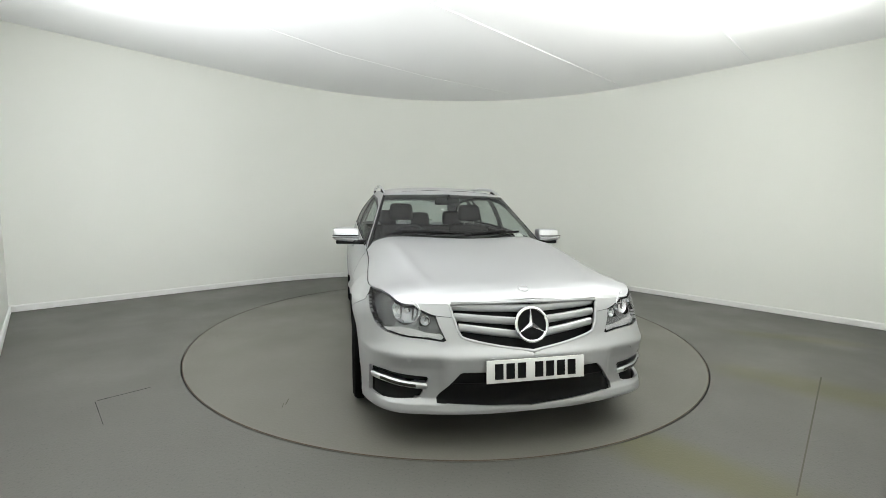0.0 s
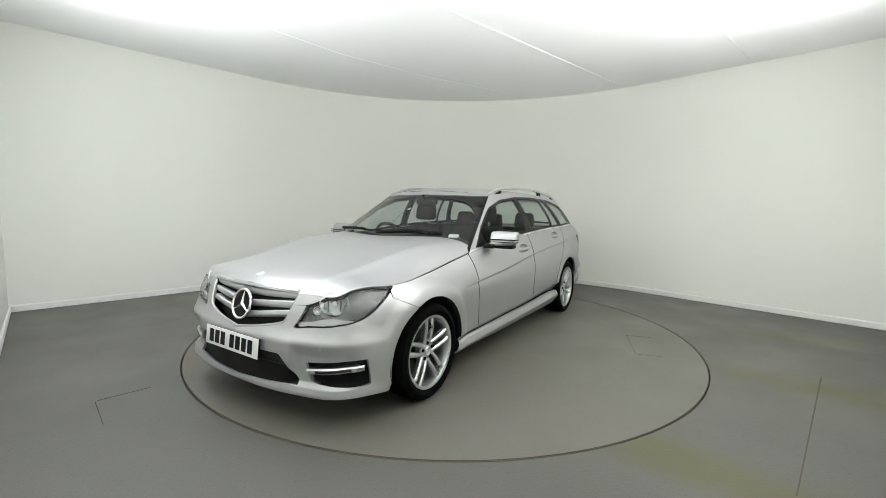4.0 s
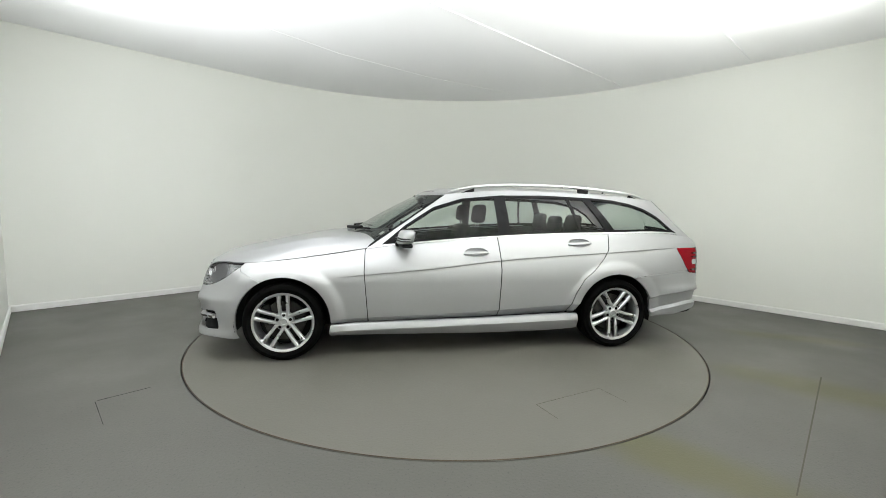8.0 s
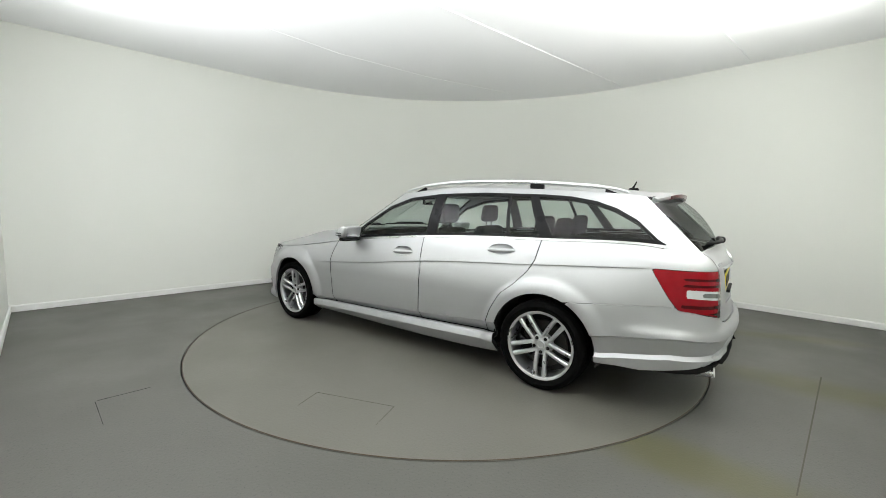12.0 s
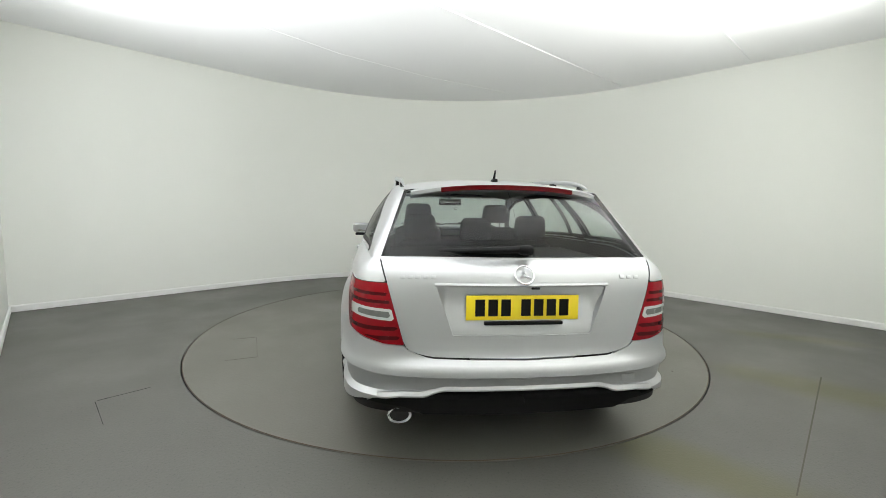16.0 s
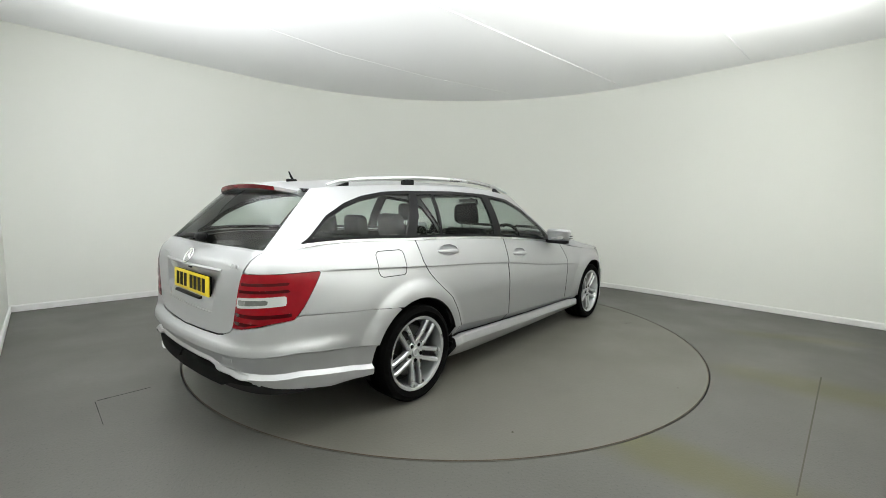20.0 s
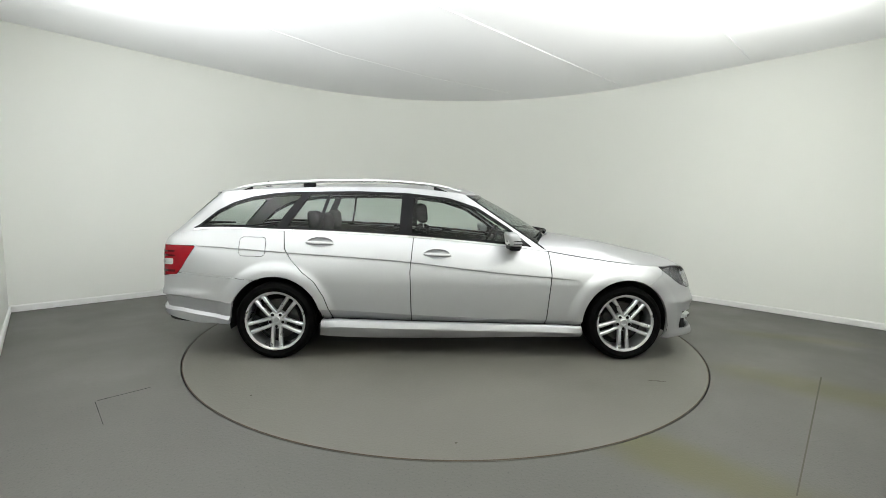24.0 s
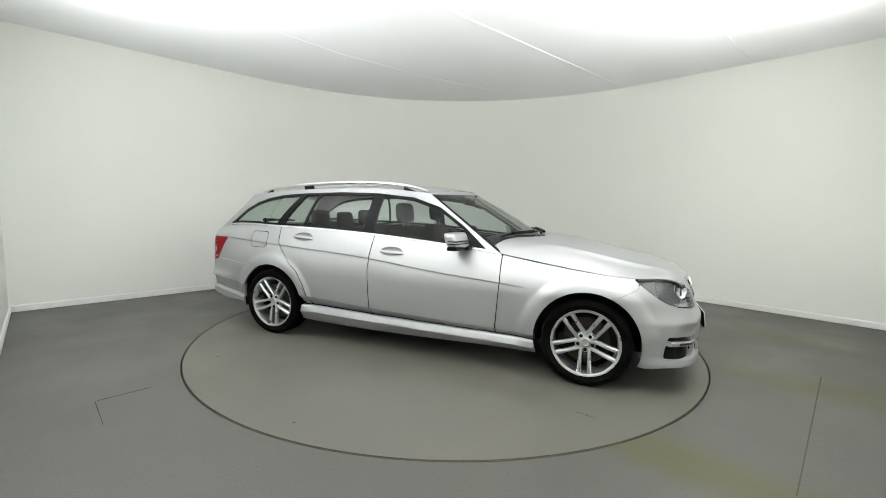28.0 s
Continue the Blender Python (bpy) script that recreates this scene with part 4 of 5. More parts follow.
def emblem(name, parent, m, r, thick, black=True):
    """A ring with three tapering arms, on a dark disc if asked for."""
    e = new(name)
    e.parent = parent
    e.matrix_basis = m
    if black:
        part("badge_disc", lathe([(0, 0.002), (r * 0.94, 0.002), (r * 0.94, -0.01), (0, -0.01)], "x", 40), GLOSSBLACK, e, "black badge disc")
    part("badge_ring", tube([(0.004, r * math.cos(a), r * math.sin(a)) for a in np.linspace(0, 2 * math.pi, 48, endpoint=False)], thick, 8, True), CHROME, e)
    for k in range(3):
        a = math.pi / 2 + k * 2 * math.pi / 3
        c, s = math.cos(a), math.sin(a)
        V = []
        for u, w, h in ((0.0, 0.15, 0.012), (0.5, 0.075, 0.010), (0.96, 0.02, 0.006)):
            for q, hh in ((-w, 0.003), (0, h), (w, 0.003)):
                V.append((hh, (u * c - q * s) * r, (u * s + q * c) * r))
        part("badge_arm", mesh_of("arm", V, [(0, 3, 4, 1), (1, 4, 5, 2), (3, 6, 7, 4), (4, 7, 8, 5)], 20), CHROME, e)
    return e


emblem("front_badge", car, pose(front_x(0, 0.62) + 0.006, 0, 0.617, 0, -16, 0), 0.084, 0.009)
gate_lean = math.degrees(math.atan2(rear_x(0, 0.925) - rear_x(0, 0.885), 0.04))
emblem("tailgate_badge", car, pose(rear_x(0, 0.905) - 0.003, 0, 0.905, 0, -gate_lean, 180), 0.043, 0.004, False)
bz = hood_mid(1.972)
part("bonnet_badge", lathe([(0, 0.004), (0.020, 0.004), (0.026, 0.002), (0.028, -0.004), (0, -0.004)], "z", 28, (0, 0, 0)), SATIN, car, "small round silver bonnet badge", pose(1.972, 0, float(bz) + 0.001, 0, 19, 0))


# ---- number plates: text as plain bars ----
def number_plate(name, m, mat, label):
    p = new(name)
    p.parent = car
    p.matrix_basis = m
    tagged(p, label)
    part("plate", block(0.006, 0.52, 0.111, 0.002), mat, p)
    part("plate_holder", block(0.014, 0.515, 0.108, 0.004, (-0.010, 0, 0.0)), BLACK, p)
    for y in (0.190, 0.131, 0.072, 0.013, -0.079, -0.138, -0.197):
        part("plate_mark", block(0.0016, 0.044, 0.076, 0, (0.0034, y, 0)), BLACK, p)
    return p


number_plate("front_number_plate", pose(front_x(0, 0.41) + 0.022, 0, 0.413, 0, -6, 0), PLATE_W, "white front number plate with dark bars")
number_plate("rear_number_plate", pose(rear_x(0, 0.76) + 0.026, 0, 0.758, 0, -2, 180), PLATE_Y, "yellow rear number plate with dark bars")
part("plate_handle", block(0.02, 0.36, 0.016, 0.004, (rear_x(0, 0.69) + 0.012, 0, 0.692)), BLACK, tailgate, "black grip under the plate")
part("boot_handle_strip", blade([(Vector((rear_x(y, 0.862) + 0.004, y, 0.861)), Vector((-1, 0, 0))) for y in np.linspace(-0.40, 0.40, 33)], [(-0.01, -0.008), (0.010, -0.008), (0.013, 0.0), (0.008, 0.007), (-0.01, 0.008)]), PAINT, tailgate, "bright strip above the number plate")
part("boot_button", block(0.008, 0.04, 0.01, 0.003, (rear_x(0, 0.85) - 0.0, -0.05, 0.848)), BLACK, tailgate)
for y0, n in ((0.405, 5), (-0.545, 3)):
    for k in range(n):
        y = y0 + (n - 1 - k) * 0.034
        z = 0.893
        lean = math.degrees(math.atan2(rear_x(y, z + 0.008) - rear_x(y, z - 0.008), 0.016))
        yaw = math.degrees(math.atan2(rear_x(y + 0.01, z) - rear_x(y - 0.01, z), 0.02))
        part("badge_mark", block(0.005, 0.022, 0.017, 0.001), PAINT, tailgate, "", pose(rear_x(y, z) - 0.001, y, z, 0, lean, -yaw))

# ---- head lamps ----
LAMPGREY = material("lamp_bezel_grey", (0.17, 0.17, 0.175), 0.28, metal=0.6, spread=0.15)
# paler bezel grey: the lens's reflection put into the colour
SHEENGREY = material("bezel_lens_sheen", (0.22, 0.22, 0.225), 0.25, metal=0.5, coat=0.4, spread=0.2, scale=14)
BOWLS = ((0.640, 0.680, 0.058, 34), (0.540, 0.636, 0.023, 18))
sheen_edge = lambda z: np.interp(z, [0.60, 0.72], [1.835, 1.800])
lamp_foot = both(headlamp, lambda P: np.interp(P[:, 1], [0.43, 0.53, 0.60, 0.66, 0.72], [0.573, 0.584, 0.603, 0.612, 0.60]) - P[:, 2])
lamp_holes = [lambda P, y=y, z=z, r=r: 1.0 - np.hypot((P[:, 1] - y) / (r * (1.08 if r > 0.03 else 0.95)), (P[:, 2] - z) / r) for y, z, r, _ in BOWLS]
for side in (1, -1):
    lamp = new("head_lamp")
    lamp.parent = car
    tagged(lamp, "clear head lamp with chrome reflectors and dark bezel")
    part("lamp_bezel", shell("lamp_bezel", cut(SKIN, both(headlamp, lambda P: P[:, 0] - sheen_edge(P[:, 2]), outside(lamp_foot), *[outside(h) for h in lamp_holes])), side, 0.0, -0.030), LAMPGREY, lamp)
    # outer bezel painted paler, for the sheen of lens and bowl there
    part("bezel_side_sheen", shell("bezel_side_sheen", cut(SKIN, both(headlamp, lambda P: sheen_edge(P[:, 2]) - P[:, 0], outside(lamp_foot))), side, 0.0, -0.034), SHEENGREY, lamp, "outer bezel in paler grey for the lens's sheen")
    part("lamp_rim", shell("lamp_rim", cut(SKIN, both(headlamp, outside(headlamp, -0.0055))), side, 0.03, -0.002), GLOSSBLACK, lamp)
    part("lamp_lens", shell("lamp_lens", cut(SKIN, inside(headlamp, 0.003)), side, 0.0, 0.0), LENS, lamp).visible_shadow = False
    for (y, z, r, turn), hole in zip(BOWLS, lamp_holes):
        x = front_x(y, z)
        d = Vector((math.cos(math.radians(turn)), math.sin(math.radians(turn)), 0.12)).normalized()
        at = Vector((x, y, z)) - d * 0.034
        m = pose(at.x, side * at.y, at.z, 0, -7, side * turn)
        dish = lathe([(0.0, -0.62 * r), (0.35 * r, -0.60 * r), (0.70 * r, -0.42 * r), (0.95 * r, -0.05 * r), (1.02 * r, 0.05 * r), (1.06 * r, 0.04 * r), (1.04 * r, -0.3 * r)], "x", 36)
        for v in dish.vertices:
            v.co.y *= 1.3 if r > 0.03 else 1.0
        part("reflector", dish, REFLECTOR, lamp, "chrome lamp reflector", m)
        part("bulb_shield", lathe([(0.0, -0.05 * r), (0.22 * r, -0.10 * r), (0.30 * r, -0.3 * r), (0.24 * r, -0.6 * r)], "x", 20), CHROME, lamp, "", m)
        if r > 0.03:
            part("reflector_rib", block(0.012, 0.006, 1.5 * r, 0.001, (-0.25 * r, 0.55 * r, 0)), LAMPGREY, lamp, "", m)
            part("reflector_rib", block(0.012, 0.006, 1.5 * r, 0.001, (-0.25 * r, -0.6 * r, 0)), LAMPGREY, lamp, "", m)
    part("indicator_strip", shell("indicator_strip", cut(SKIN, both(inside(headlamp, 0.004), lamp_foot, lambda P: P[:, 0] - 1.78)), side, 0.02, -0.016, dark=False), CLEARBAND, lamp, "pale indicator strip along the lower edge")

# ---- fog openings, daytime lamp blades ----
for side in (1, -1):
    fogbox = new("fog_opening")
    fogbox.parent = car
    tagged(fogbox, "black fog opening with a chrome blade")
    part("fog_backing", shell("fog_backing", cut(SKIN, fog), side, 0.0, -0.032), BLACK, fogbox)
    ys = np.linspace(0.53, 0.79, 26) * side
    pp = []
    for y in ys:
        z = 0.318 + 0.030 * (abs(y) - 0.50) / 0.29
        c = skirt_at(z, "front")
        x = float(np.interp(abs(y), c[:, 1], c[:, 0]))
        d = Vector((0.85, side * 0.5, 0)).normalized()
        pp.append((Vector((x, y, z)) - d * 0.012, d))
    part("fog_blade", blade(pp, [(-0.03, -0.018), (0.006, -0.020), (0.014, -0.012), (0.018, 0.004), (0.012, 0.014), (-0.03, 0.014)]), SATIN, fogbox, "silver blade across the fog opening")
    part("fog_lamp", blade(pp[5:22], [(0.0, -0.012), (0.016, -0.011), (0.019, -0.002), (0.018, 0.005), (0.0, 0.006)]), DISC, fogbox, "slim dark daytime lamp")

# splitter blades under the lower intake
part("lower_intake_bar", blade(front_path(-0.41, 0.41, lambda y: 0.335, 0.012, 31), [(-0.01, -0.006), (0.004, -0.006), (0.004, 0.006), (-0.01, 0.006)]), BLACK, car)
for y in (-0.62, -0.22, 0.22, 0.62):
    part("front_parking_sensor", lathe([(0, 0.002), (0.011, 0.002), (0.0125, 0.0), (0.0125, -0.01)], "x", 16), PAINT, car, "", pose(front_x(y, 0.46), y, 0.46, 0, 0, math.degrees(math.atan2(y * 0.35, 1))))

# painted lip that follows the upper edge of the diffuser
lip_z = lambda y: float(np.interp(abs(y), [0.0, 0.36, 0.435, 0.55, 0.665, 0.71], [0.402, 0.400, 0.374, 0.372, 0.357, 0.325]))
pp = []
for y in np.linspace(-0.70, 0.70, 57):
    z = lip_z(y)
    d = Vector((-1, 0.45 * y + (0.9 * (abs(y) - 0.5) * np.sign(y) if abs(y) > 0.5 else 0), 0)).normalized()
    pp.append((Vector((rear_x(y, z), y, z)) - d * 0.022 * float(smooth(0.60, 0.70, abs(y))), d))
part("bumper_lip", blade(pp, [(-0.03, 0.020), (0.001, 0.019), (0.013, 0.003), (0.013, -0.003), (0.008, -0.006), (-0.03, -0.006)]), PAINT, car)

tow_x = rear_x(-0.51, 0.43)
part("towing_cover", block(0.004, 0.075, 0.040, 0.0015), PAINT, car, "small square towing-eye cover", pose(tow_x - 0.001, -0.51, 0.430, 0, 0, math.degrees(math.atan2(rear_x(-0.53, 0.43) - rear_x(-0.49, 0.43), 0.04))))

# ---- tail lamps ----
stripe = lambda z0, z1: both(tail, lambda P: P[:, 2] - z0 - 0.02 * (P[:, 1] - 0.7), lambda P: z1 + 0.02 * (P[:, 1] - 0.7) - P[:, 2])
clear = both(inside(tail, 0.012), lambda P: P[:, 2] - np.interp(P[:, 1], [0.56, 0.8], [0.700, 0.722]), lambda P: np.interp(P[:, 1], [0.56, 0.8], [0.752, 0.768]) - P[:, 2], lambda P: -2.19 - P[:, 0])
for side in (1, -1):
    lamp = new("tail_lamp")
    lamp.parent = car
    tagged(lamp, "red tail lamp with a clear middle band")
    part("lamp_body", shell("lamp_body", cut(SKIN, tail), side, 0.02, 0.001), RED, lamp)
    part("clear_band", shell("clear_band", cut(SKIN, clear), side, 0.004, 0.0035, dark=False), CLEARBAND, lamp, "clear reversing and indicator band")
    part("clear_band_core", shell("clear_band_core", cut(SKIN, both(inside(clear, 0.012), lambda P: 0.735 - P[:, 1])), side, 0.003, 0.005, dark=False), material("smoked_lamp_core", (0.10, 0.10, 0.095), 0.2, coat=1.0, spread=0.2, scale=40) if side > 0 else bpy.data.materials["smoked_lamp_core"], lamp)
    for z0, z1 in ((0.812, 0.828), (0.780, 0.796), (0.660, 0.678), (0.618, 0.636)):
        part("lamp_rib", shell("lamp_rib", cut(SKIN, both(inside(tail, 0.008), stripe(z0, z1), lambda P: -2.17 - P[:, 0])), side, 0.002, 0.0025, dark=False), DEEPRED, lamp)

# ---- mirrors ----
for side in (1, -1):
    mir = new("door_mirror")
    mir.parent = car
    tagged(mir, "silver door mirror with black foot and slit indicator")

    def taper(v, side=side):
        k = (v.y * side + 0.095) / 0.19
        return (v.x * (1.0 - 0.25 * k) - 0.015 * k + 0.035 * (v.z > 0) * -1, v.y, v.z * (1.0 - 0.16 * k) + 0.008 * k)

    def band(v, side=side):
        k = (v.y * side + 0.095) / 0.19
        return (v.x * (1.0 - 0.25 * k) - 0.015 * k - 0.010, v.y, v.z)

    part("mirror_housing", block(0.118, 0.215, 0.118, 0.028, (0.472, side * 0.910, 0.958), 4, shape=taper), PAINT, mir)
    part("mirror_base", block(0.106, 0.185, 0.030, 0.011, (0.470, side * 0.900, 0.900), 3, shape=band), BLACK, mir)
    part("mirror_foot", block(0.075, 0.11, 0.038, 0.015, (0.49, side * 0.80, 0.902), 3), BLACK, mir)
    part("mirror_indicator", block(0.100, 0.208, 0.008, 0.003, (0.488, side * 0.915, 0.956), 2, shape=band), GLOSSBLACK, mir, "dark slit indicator")
    part("mirror_slot", block(0.098, 0.206, 0.006, 0.002, (0.489, side * 0.915, 0.937), 2, shape=band), GLOSSBLACK, mir)
    part("mirror_glass", block(0.004, 0.15, 0.082, 0.008, (0.408, side * 0.900, 0.964), 2, shape=lambda v: (v.x - 0.02 * (v.z > 0), v.y, v.z)), CHROME, mir, "mirror glass")
    part("mirror_sail", shell("mirror_sail", cut(HS_S, mirror_foot), side, 0.01, 0.003), BLACK, car)

# ---- door handles ----
for side in (1, -1):
    for hx, hz in HANDLES:
        h = new("door_handle")
        h.parent = car
        tagged(h, "silver bow handle over a recessed bowl")
        f = bowl_at(hx, hz)
        V, Fs = cut(SKIN, f)
        V = V.copy()
        V[:, 1] -= 0.030 * np.sqrt(np.clip(f(V), 0, 1) * 1.2) * (f(V) > -0.001)
        part("handle_bowl", shell("handle_bowl", (V, Fs), side, 0), PAINT, h)
        y = side_y(hx, hz)
        bow = [(hx - 0.108 + 0.216 * t, y - 0.004 + 0.020 * math.sin(math.pi * t) ** 0.6, hz - 0.004 - 0.010 * (t - 0.5)) for t in np.linspace(0, 1, 19)]
        bar = tube([(a, side * b, c) for a, b, c in bow], [0.006 + 0.009 * math.sin(math.pi * t) ** 0.5 for t in np.linspace(0, 1, 19)], 12)
        part("handle_bar", bar, PAINT, h)

# ---- roof rails, aerial, spoiler ----
for side in (1, -1):
    rail = new("roof_rail")
    rail.parent = car
    tagged(rail, "satin aluminium roof rail on black feet")
    top = spline([(0.06, 0.562, 1.332), (-0.04, 0.565, 1.357), (-0.20, 0.568, 1.383), (-0.54, 0.572, 1.404), (-1.05, 0.565, 1.398), (-1.50, 0.548, 1.367), (-1.72, 0.535, 1.340), (-1.80, 0.528, 1.318)], 60)
    me = tube([(x, side * y, z) for x, y, z in top], [0.006 + 0.009 * min(1.0, 8 * t, 8 * (1 - t)) for t in np.linspace(0, 1, 60)], 10)
    part("rail_bar", me, SATIN, rail)
    for x0, x1, nm in ((-0.165, -0.05, "rail_foot"), (-1.235, -1.135, "rail_post"), (-1.75, -1.66, "rail_foot")):
        xs = np.linspace(x0, x1, 6)
        V, Fs = [], []
        for x in xs:
            y = float(np.interp(x, top[::-1, 0], top[::-1, 1]))
            zt = float(np.interp(x, top[::-1, 0], top[::-1, 2])) - 0.008
            zb = float(edge_z(x)) - 0.002
            if nm == "rail_foot":
                zt = zb + (zt - zb) * (0.15 + 0.85 * ((x1 - x) / (x1 - x0) if x0 > -1 else (x - x0) / (x1 - x0)))
            for yy, zz in ((y - 0.012, zb), (y + 0.010, zb - 0.006), (y + 0.008, zt), (y - 0.008, zt)):
                V.append((x, side * yy, zz))
        for i in range(5):
            for j in range(4):
                Fs.append((i * 4 + j, i * 4 + 4 + j, i * 4 + 4 + (j + 1) % 4, i * 4 + (j + 1) % 4))
        Fs += [(0, 1, 2, 3), (23, 22, 21, 20)]
        bm = joined([mesh_of("foot", V, Fs, 30)])
        bmesh.ops.recalc_face_normals(bm, faces=bm.faces)
        part(nm, bm, BLACK, rail)
aer = new("aerial")
aer.parent = car
tagged(aer, "short black roof aerial on a foot")
az = float(mid_z(-1.72))
part("aerial_foot", block(0.07, 0.03, 0.022, 0.009, (-1.715, 0, az + 0.006), 3), BLACK, aer)
part("aerial_mast", tube([(-1.705, 0, az + 0.01), (-1.722, 0, az + 0.04), (-1.734, 0, az + 0.065)], [0.009, 0.006, 0.004], 10), BLACK, aer)

BRAKERED = material("brake_light_red", (0.10, 0.002, 0.004), 0.2, specular=0.25, spread=0.1)
spoiler = new("roof_spoiler")
spoiler.parent = car
tagged(spoiler, "silver roof spoiler with a red brake light")
rows_s = []
for y in np.linspace(-0.495, 0.495, 41):
    k = abs(y) / 0.495
    xe = -2.050 + 0.085 * k**3
    zc = 1.338 - 0.042 * k**2.4
    rows_s.append((Vector((0, y, 0)), [(-1.86, zc - 0.004), (-1.93, zc - 0.005), (xe + 0.02, zc - 0.013), (xe, zc - 0.020), (xe + 0.004, zc - 0.038), (xe + 0.03, zc - 0.054), (-1.95, zc - 0.056), (-1.86, zc - 0.045)]))
V = [(x, p.y, z) for p, prof in rows_s for x, z in prof]
Fs = [(i * 8 + j, i * 8 + 8 + j, i * 8 + 8 + (j + 1) % 8, i * 8 + (j + 1) % 8) for i in range(40) for j in range(8)] + [tuple(range(8)), tuple(range(327, 319, -1))]
bm = joined([mesh_of("spoiler", V, Fs, 35)])
bmesh.ops.recalc_face_normals(bm, faces=bm.faces)
part("spoiler_wing", bm, PAINT, spoiler)
V, Fs = [], []
for y in np.linspace(-0.345, 0.345, 31):
    k = abs(y) / 0.495
    xe = -2.050 + 0.085 * k**3
    zc = 1.338 - 0.042 * k**2.4
    V += [(xe + 0.006, y, zc - 0.019), (xe - 0.003, y, zc - 0.021), (xe + 0.002, y, zc - 0.043), (xe + 0.014, y, zc - 0.045)]
Fs = [(i * 4 + j, i * 4 + 4 + j, i * 4 + 4 + (j + 1) % 4, i * 4 + (j + 1) % 4) for i in range(30) for j in range(4)] + [(0, 1, 2, 3), (123, 122, 121, 120)]
bm = joined([mesh_of("brake_light", V, Fs, 35)])
bmesh.ops.recalc_face_normals(bm, faces=bm.faces)
part("high_brake_light", bm, BRAKERED, spoiler, "long red high brake light")

# ---- wipers ----
wip = new("rear_wiper")
wip.parent = car
tagged(wip, "black rear wiper lying at the foot of the glass")
path = [(-2.275 - 0.035 * math.sin(math.pi * t) + 0.06 * (1 - t) ** 2, 0.37 - 0.41 * t, 1.003 + 0.014 * t) for t in np.linspace(0, 1, 14)]
part("wiper_arm", tube(path, [0.008 + 0.011 * t for t in np.linspace(0, 1, 14)], 8), BLACK, wip)
part("wiper_pivot", block(0.05, 0.07, 0.045, 0.018, (-2.292, -0.02, 1.012), 3), BLACK, wip)
for y0, y1 in ((-0.60, -0.02), (-0.02, 0.50)):
    w = new("front_wiper")
    w.parent = car
    tagged(w, "black windscreen wiper parked along the scuttle")
    pts = []
    for t in np.linspace(0, 1, 14):
        y = y0 + (y1 - y0) * t
        pts.append((float(cowl(y)) - 0.035 - 0.03 * t, y, float(hood_z(cowl(y), y)) + 0.024 + 0.014 * t))
    part("wiper_blade", tube(pts, 0.008, 6), BLACK, w)
    part("wiper_link", tube([(p[0] + 0.03 * (1 - i / 13), p[1] - 0.03, p[2] + 0.008) for i, p in enumerate(pts[2:11])], 0.013, 8), BLACK, w)

# ---- exhaust ----
ex = new("exhaust_tip")
ex.parent = car
tagged(ex, "oval chrome exhaust tip under the bumper")
me = lathe([(0.024, 0.10), (0.033, 0.10), (0.036, 0.0), (0.034, -0.002), (0.029, 0.004), (0.027, 0.09)], "x", 32)
for v in me.vertices:
    v.co.y, v.co.z = v.co.y * 1.50, v.co.z * 0.95
part("tailpipe", me, SATIN, ex, "", pose(-2.338, 0.550, 0.268, 0, 8, 0))
# a black disc caps the mouth, for the shade inside the pipe
core = lathe([(0.0, 0.006), (0.029, 0.006), (0.030, 0.02)], "x", 24)
for v in core.vertices:
    v.co.y, v.co.z = v.co.y * 1.47, v.co.z * 0.93
part("tailpipe_mouth_shade", core, GAP, ex, "", pose(-2.338, 0.550, 0.268, 0, 8, 0))

# ---- cabin ----
part("cabin_floor", block(2.6, 1.44, 0.06, 0.02, (-0.55, 0, 0.33)), DASH, car)
part("load_floor", block(1.0, 1.25, 0.10, 0.03, (-1.62, 0, 0.66)), DASH, car)
part("luggage_cover", block(0.75, 1.22, 0.03, 0.012, (-1.62, 0, 0.915)), SEAT, car, "dark luggage cover behind the rear seats")


def seat(name, x, y, w, back_top, label):
    s = new(name)
    s.parent = car
    tagged(s, label)
    part("seat_cushion", block(0.50, w, 0.16, 0.05, (x + 0.28, y, 0.50), 3), SEAT, s)
    part("seat_back", block(0.14, w, back_top - 0.50, 0.05, (0, 0, 0), 3, shape=lambda v: (v.x - 0.10 * (v.z > 0), v.y * (0.86 if v.z > 0 else 1.0), v.z)), SEAT, s, "", pose(x, y, (back_top + 0.50) / 2))
    return s


def headrest(parent, x, y, z, w=0.25):
    part("headrest", block(0.095, w, 0.17, 0.042, (x, y, z), 4, shape=lambda v: (v.x - 0.02 * (v.z > 0), v.y * (0.88 if v.z > 0 else 1.0), v.z)), SEAT, parent)
    for d in (-0.05, 0.05):
        part("headrest_post", tube([(x, y + d, z - 0.07), (x + 0.005, y + d, z - 0.15)], 0.006, 6), CHROME, parent)


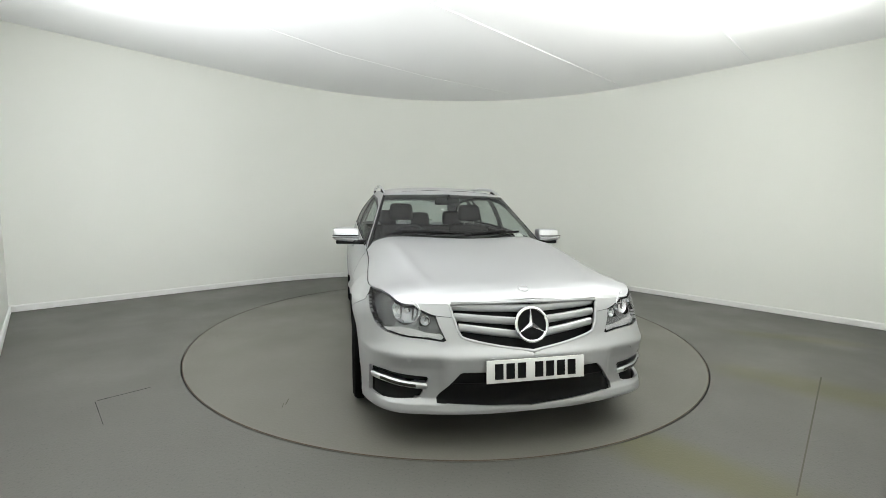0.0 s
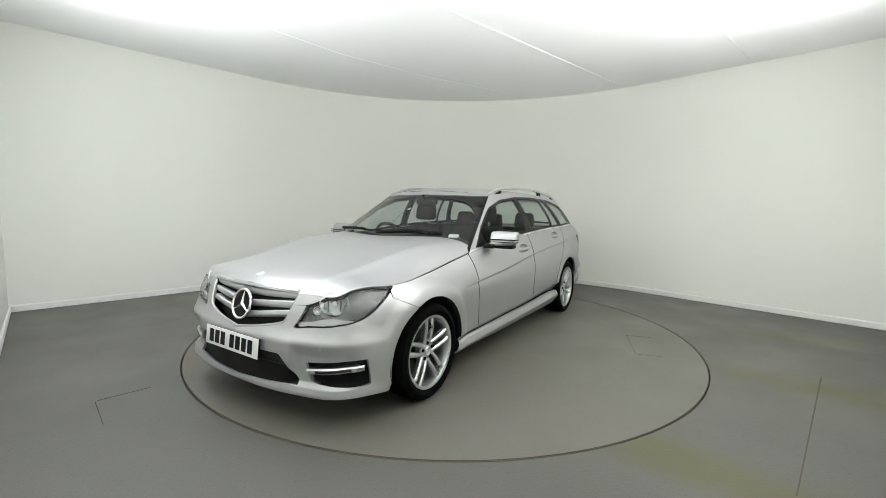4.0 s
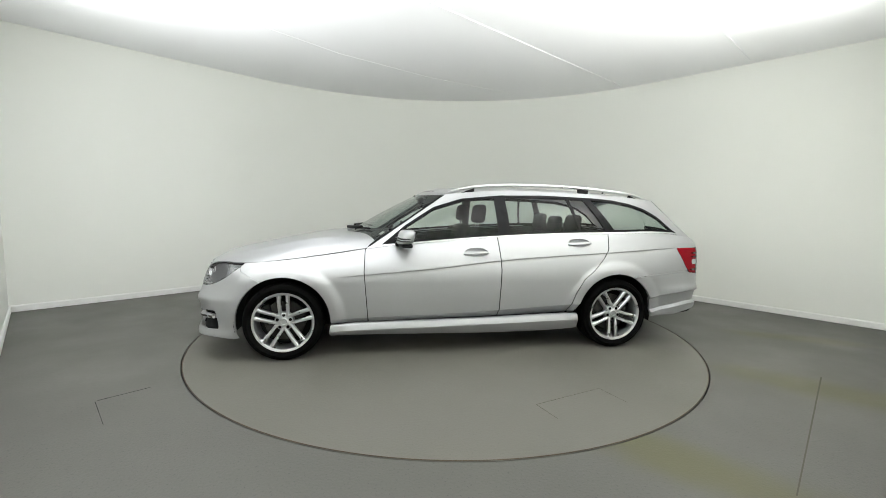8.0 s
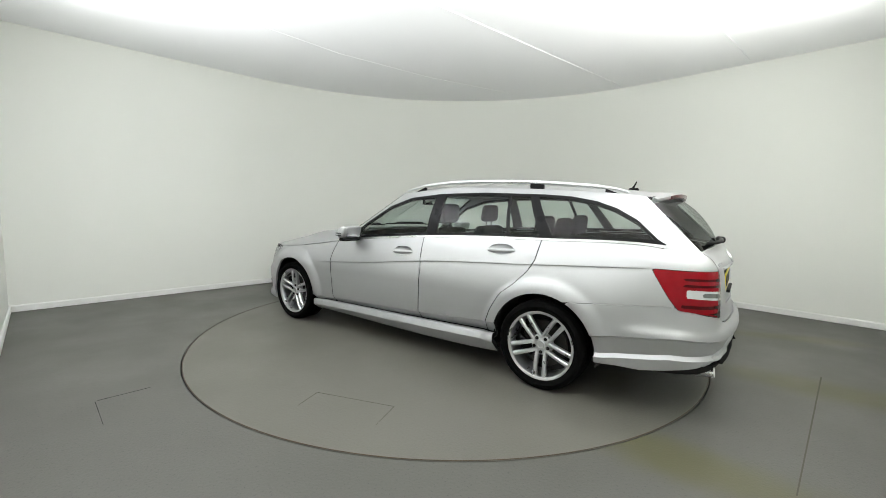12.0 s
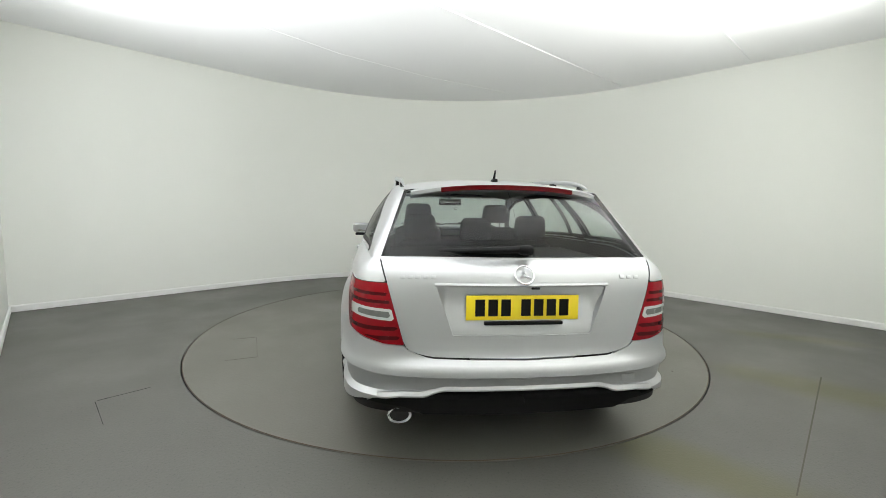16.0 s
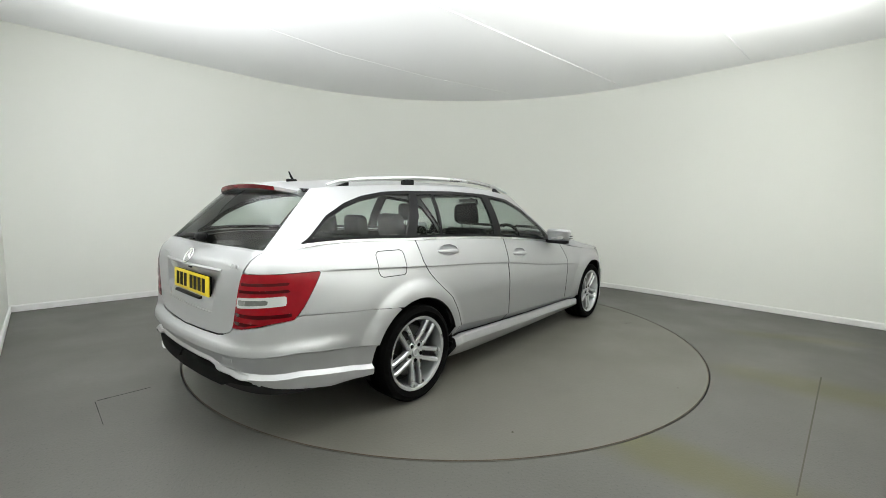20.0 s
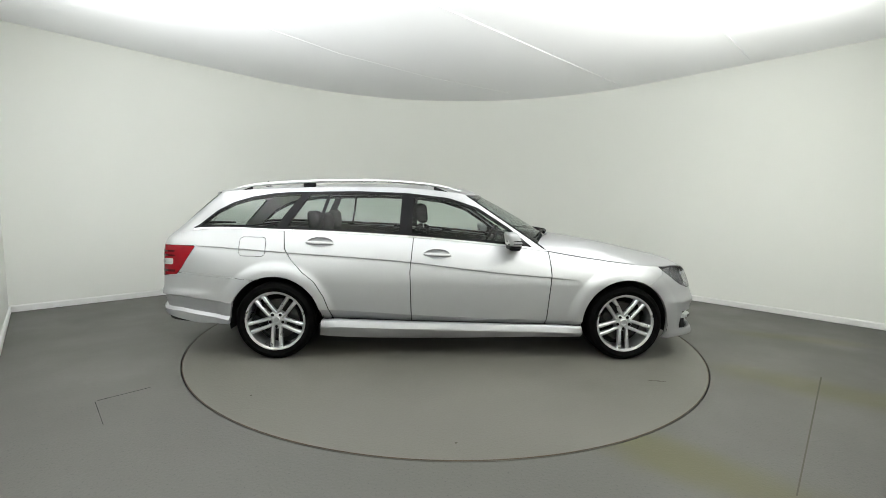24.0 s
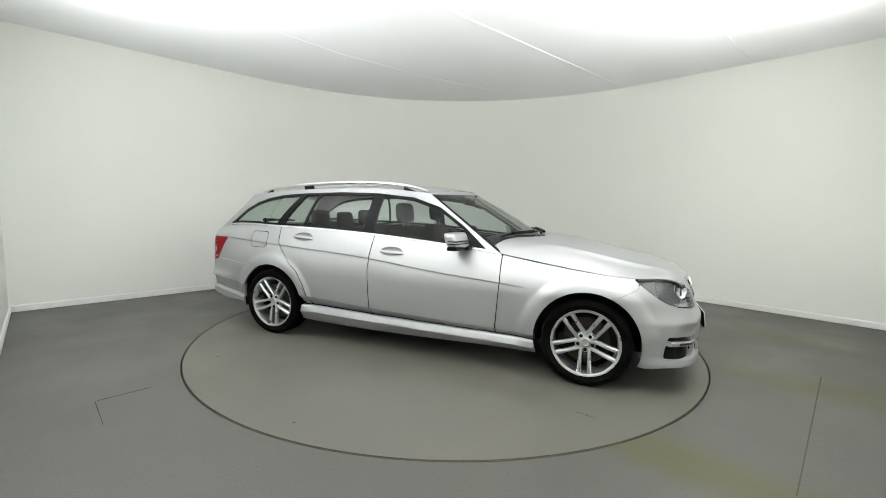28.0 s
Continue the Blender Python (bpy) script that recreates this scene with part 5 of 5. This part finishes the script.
for y in (0.36, -0.36):
    s = seat("front_seat", -0.17, y, 0.48, 1.02, "black cloth front seat with headrest")
    headrest(s, -0.255, y, 1.145)
s = seat("rear_bench", -1.10, 0, 1.26, 0.97, "black rear bench with three headrests")
for y in (0.40, 0.0, -0.40):
    headrest(s, -1.175, y, 1.065 if y else 1.045, 0.24)
part("dashboard", block(0.50, 1.34, 0.34, 0.09, (0.62, 0, 0.70), 4, shape=lambda v: (v.x, v.y, v.z + (0.03 if v.x < 0 and v.z > 0 else 0.0))), DASH, car)
sw = new("steering_wheel")
sw.parent = car
tagged(sw, "black steering wheel with three spokes")
sw.matrix_basis = pose(0.33, -0.36, 0.87, 0, -68, 0)
part("wheel_rim", tube([(0.18 * math.cos(a), 0.18 * math.sin(a), 0) for a in np.linspace(0, 2 * math.pi, 36, endpoint=False)], 0.015, 8, True), DASH, sw)
part("wheel_boss", block(0.11, 0.14, 0.05, 0.02, (0, 0, -0.01), 3), DASH, sw)
for a in (90, -90, 180):
    part("wheel_spoke", block(0.15, 0.03, 0.02, 0.006, (0.09, 0, -0.01), 2, turn=None), SATIN, sw, "", pose(0, 0, 0, 0, 0, a))
rv = new("interior_mirror")
rv.parent = car
tagged(rv, "black interior mirror behind the windscreen")
part("mirror_shell", block(0.035, 0.235, 0.068, 0.016, (0.235, 0, 1.255), 3), DASH, rv)
part("mirror_stem", tube([(0.26, 0, 1.27), (0.30, 0, 1.305)], 0.012, 8), DASH, rv)
part("mirror_face", block(0.003, 0.215, 0.052, 0.001, (0.217, 0, 1.255)), CHROME, rv)
V, Fs = roof_skin
part("headliner", shell("headliner", cut((V * np.array([1, 0.97, 1]) + np.array([0, 0, -0.03]), Fs), both(lambda P: edge_y(P[:, 0]) * 0.97 - np.abs(P[:, 1]), lambda P: 0.10 - P[:, 0], lambda P: P[:, 0] + 1.88)), 1, 0), LINER, car, "pale grey cloth headliner")
part("windscreen_sticker", block(0.002, 0.085, 0.042, 0.0, (0, 0, 0)), STICKER, car, "small white sticker inside the windscreen", pose(0.628, 0.545, 0.972, 0, -55, 12))
part("tax_disc", block(0.002, 0.03, 0.03, 0.0, (0, 0, 0)), STICKER, car, "", pose(0.40, -0.08, 1.18, 0, -58, 0))


motions()
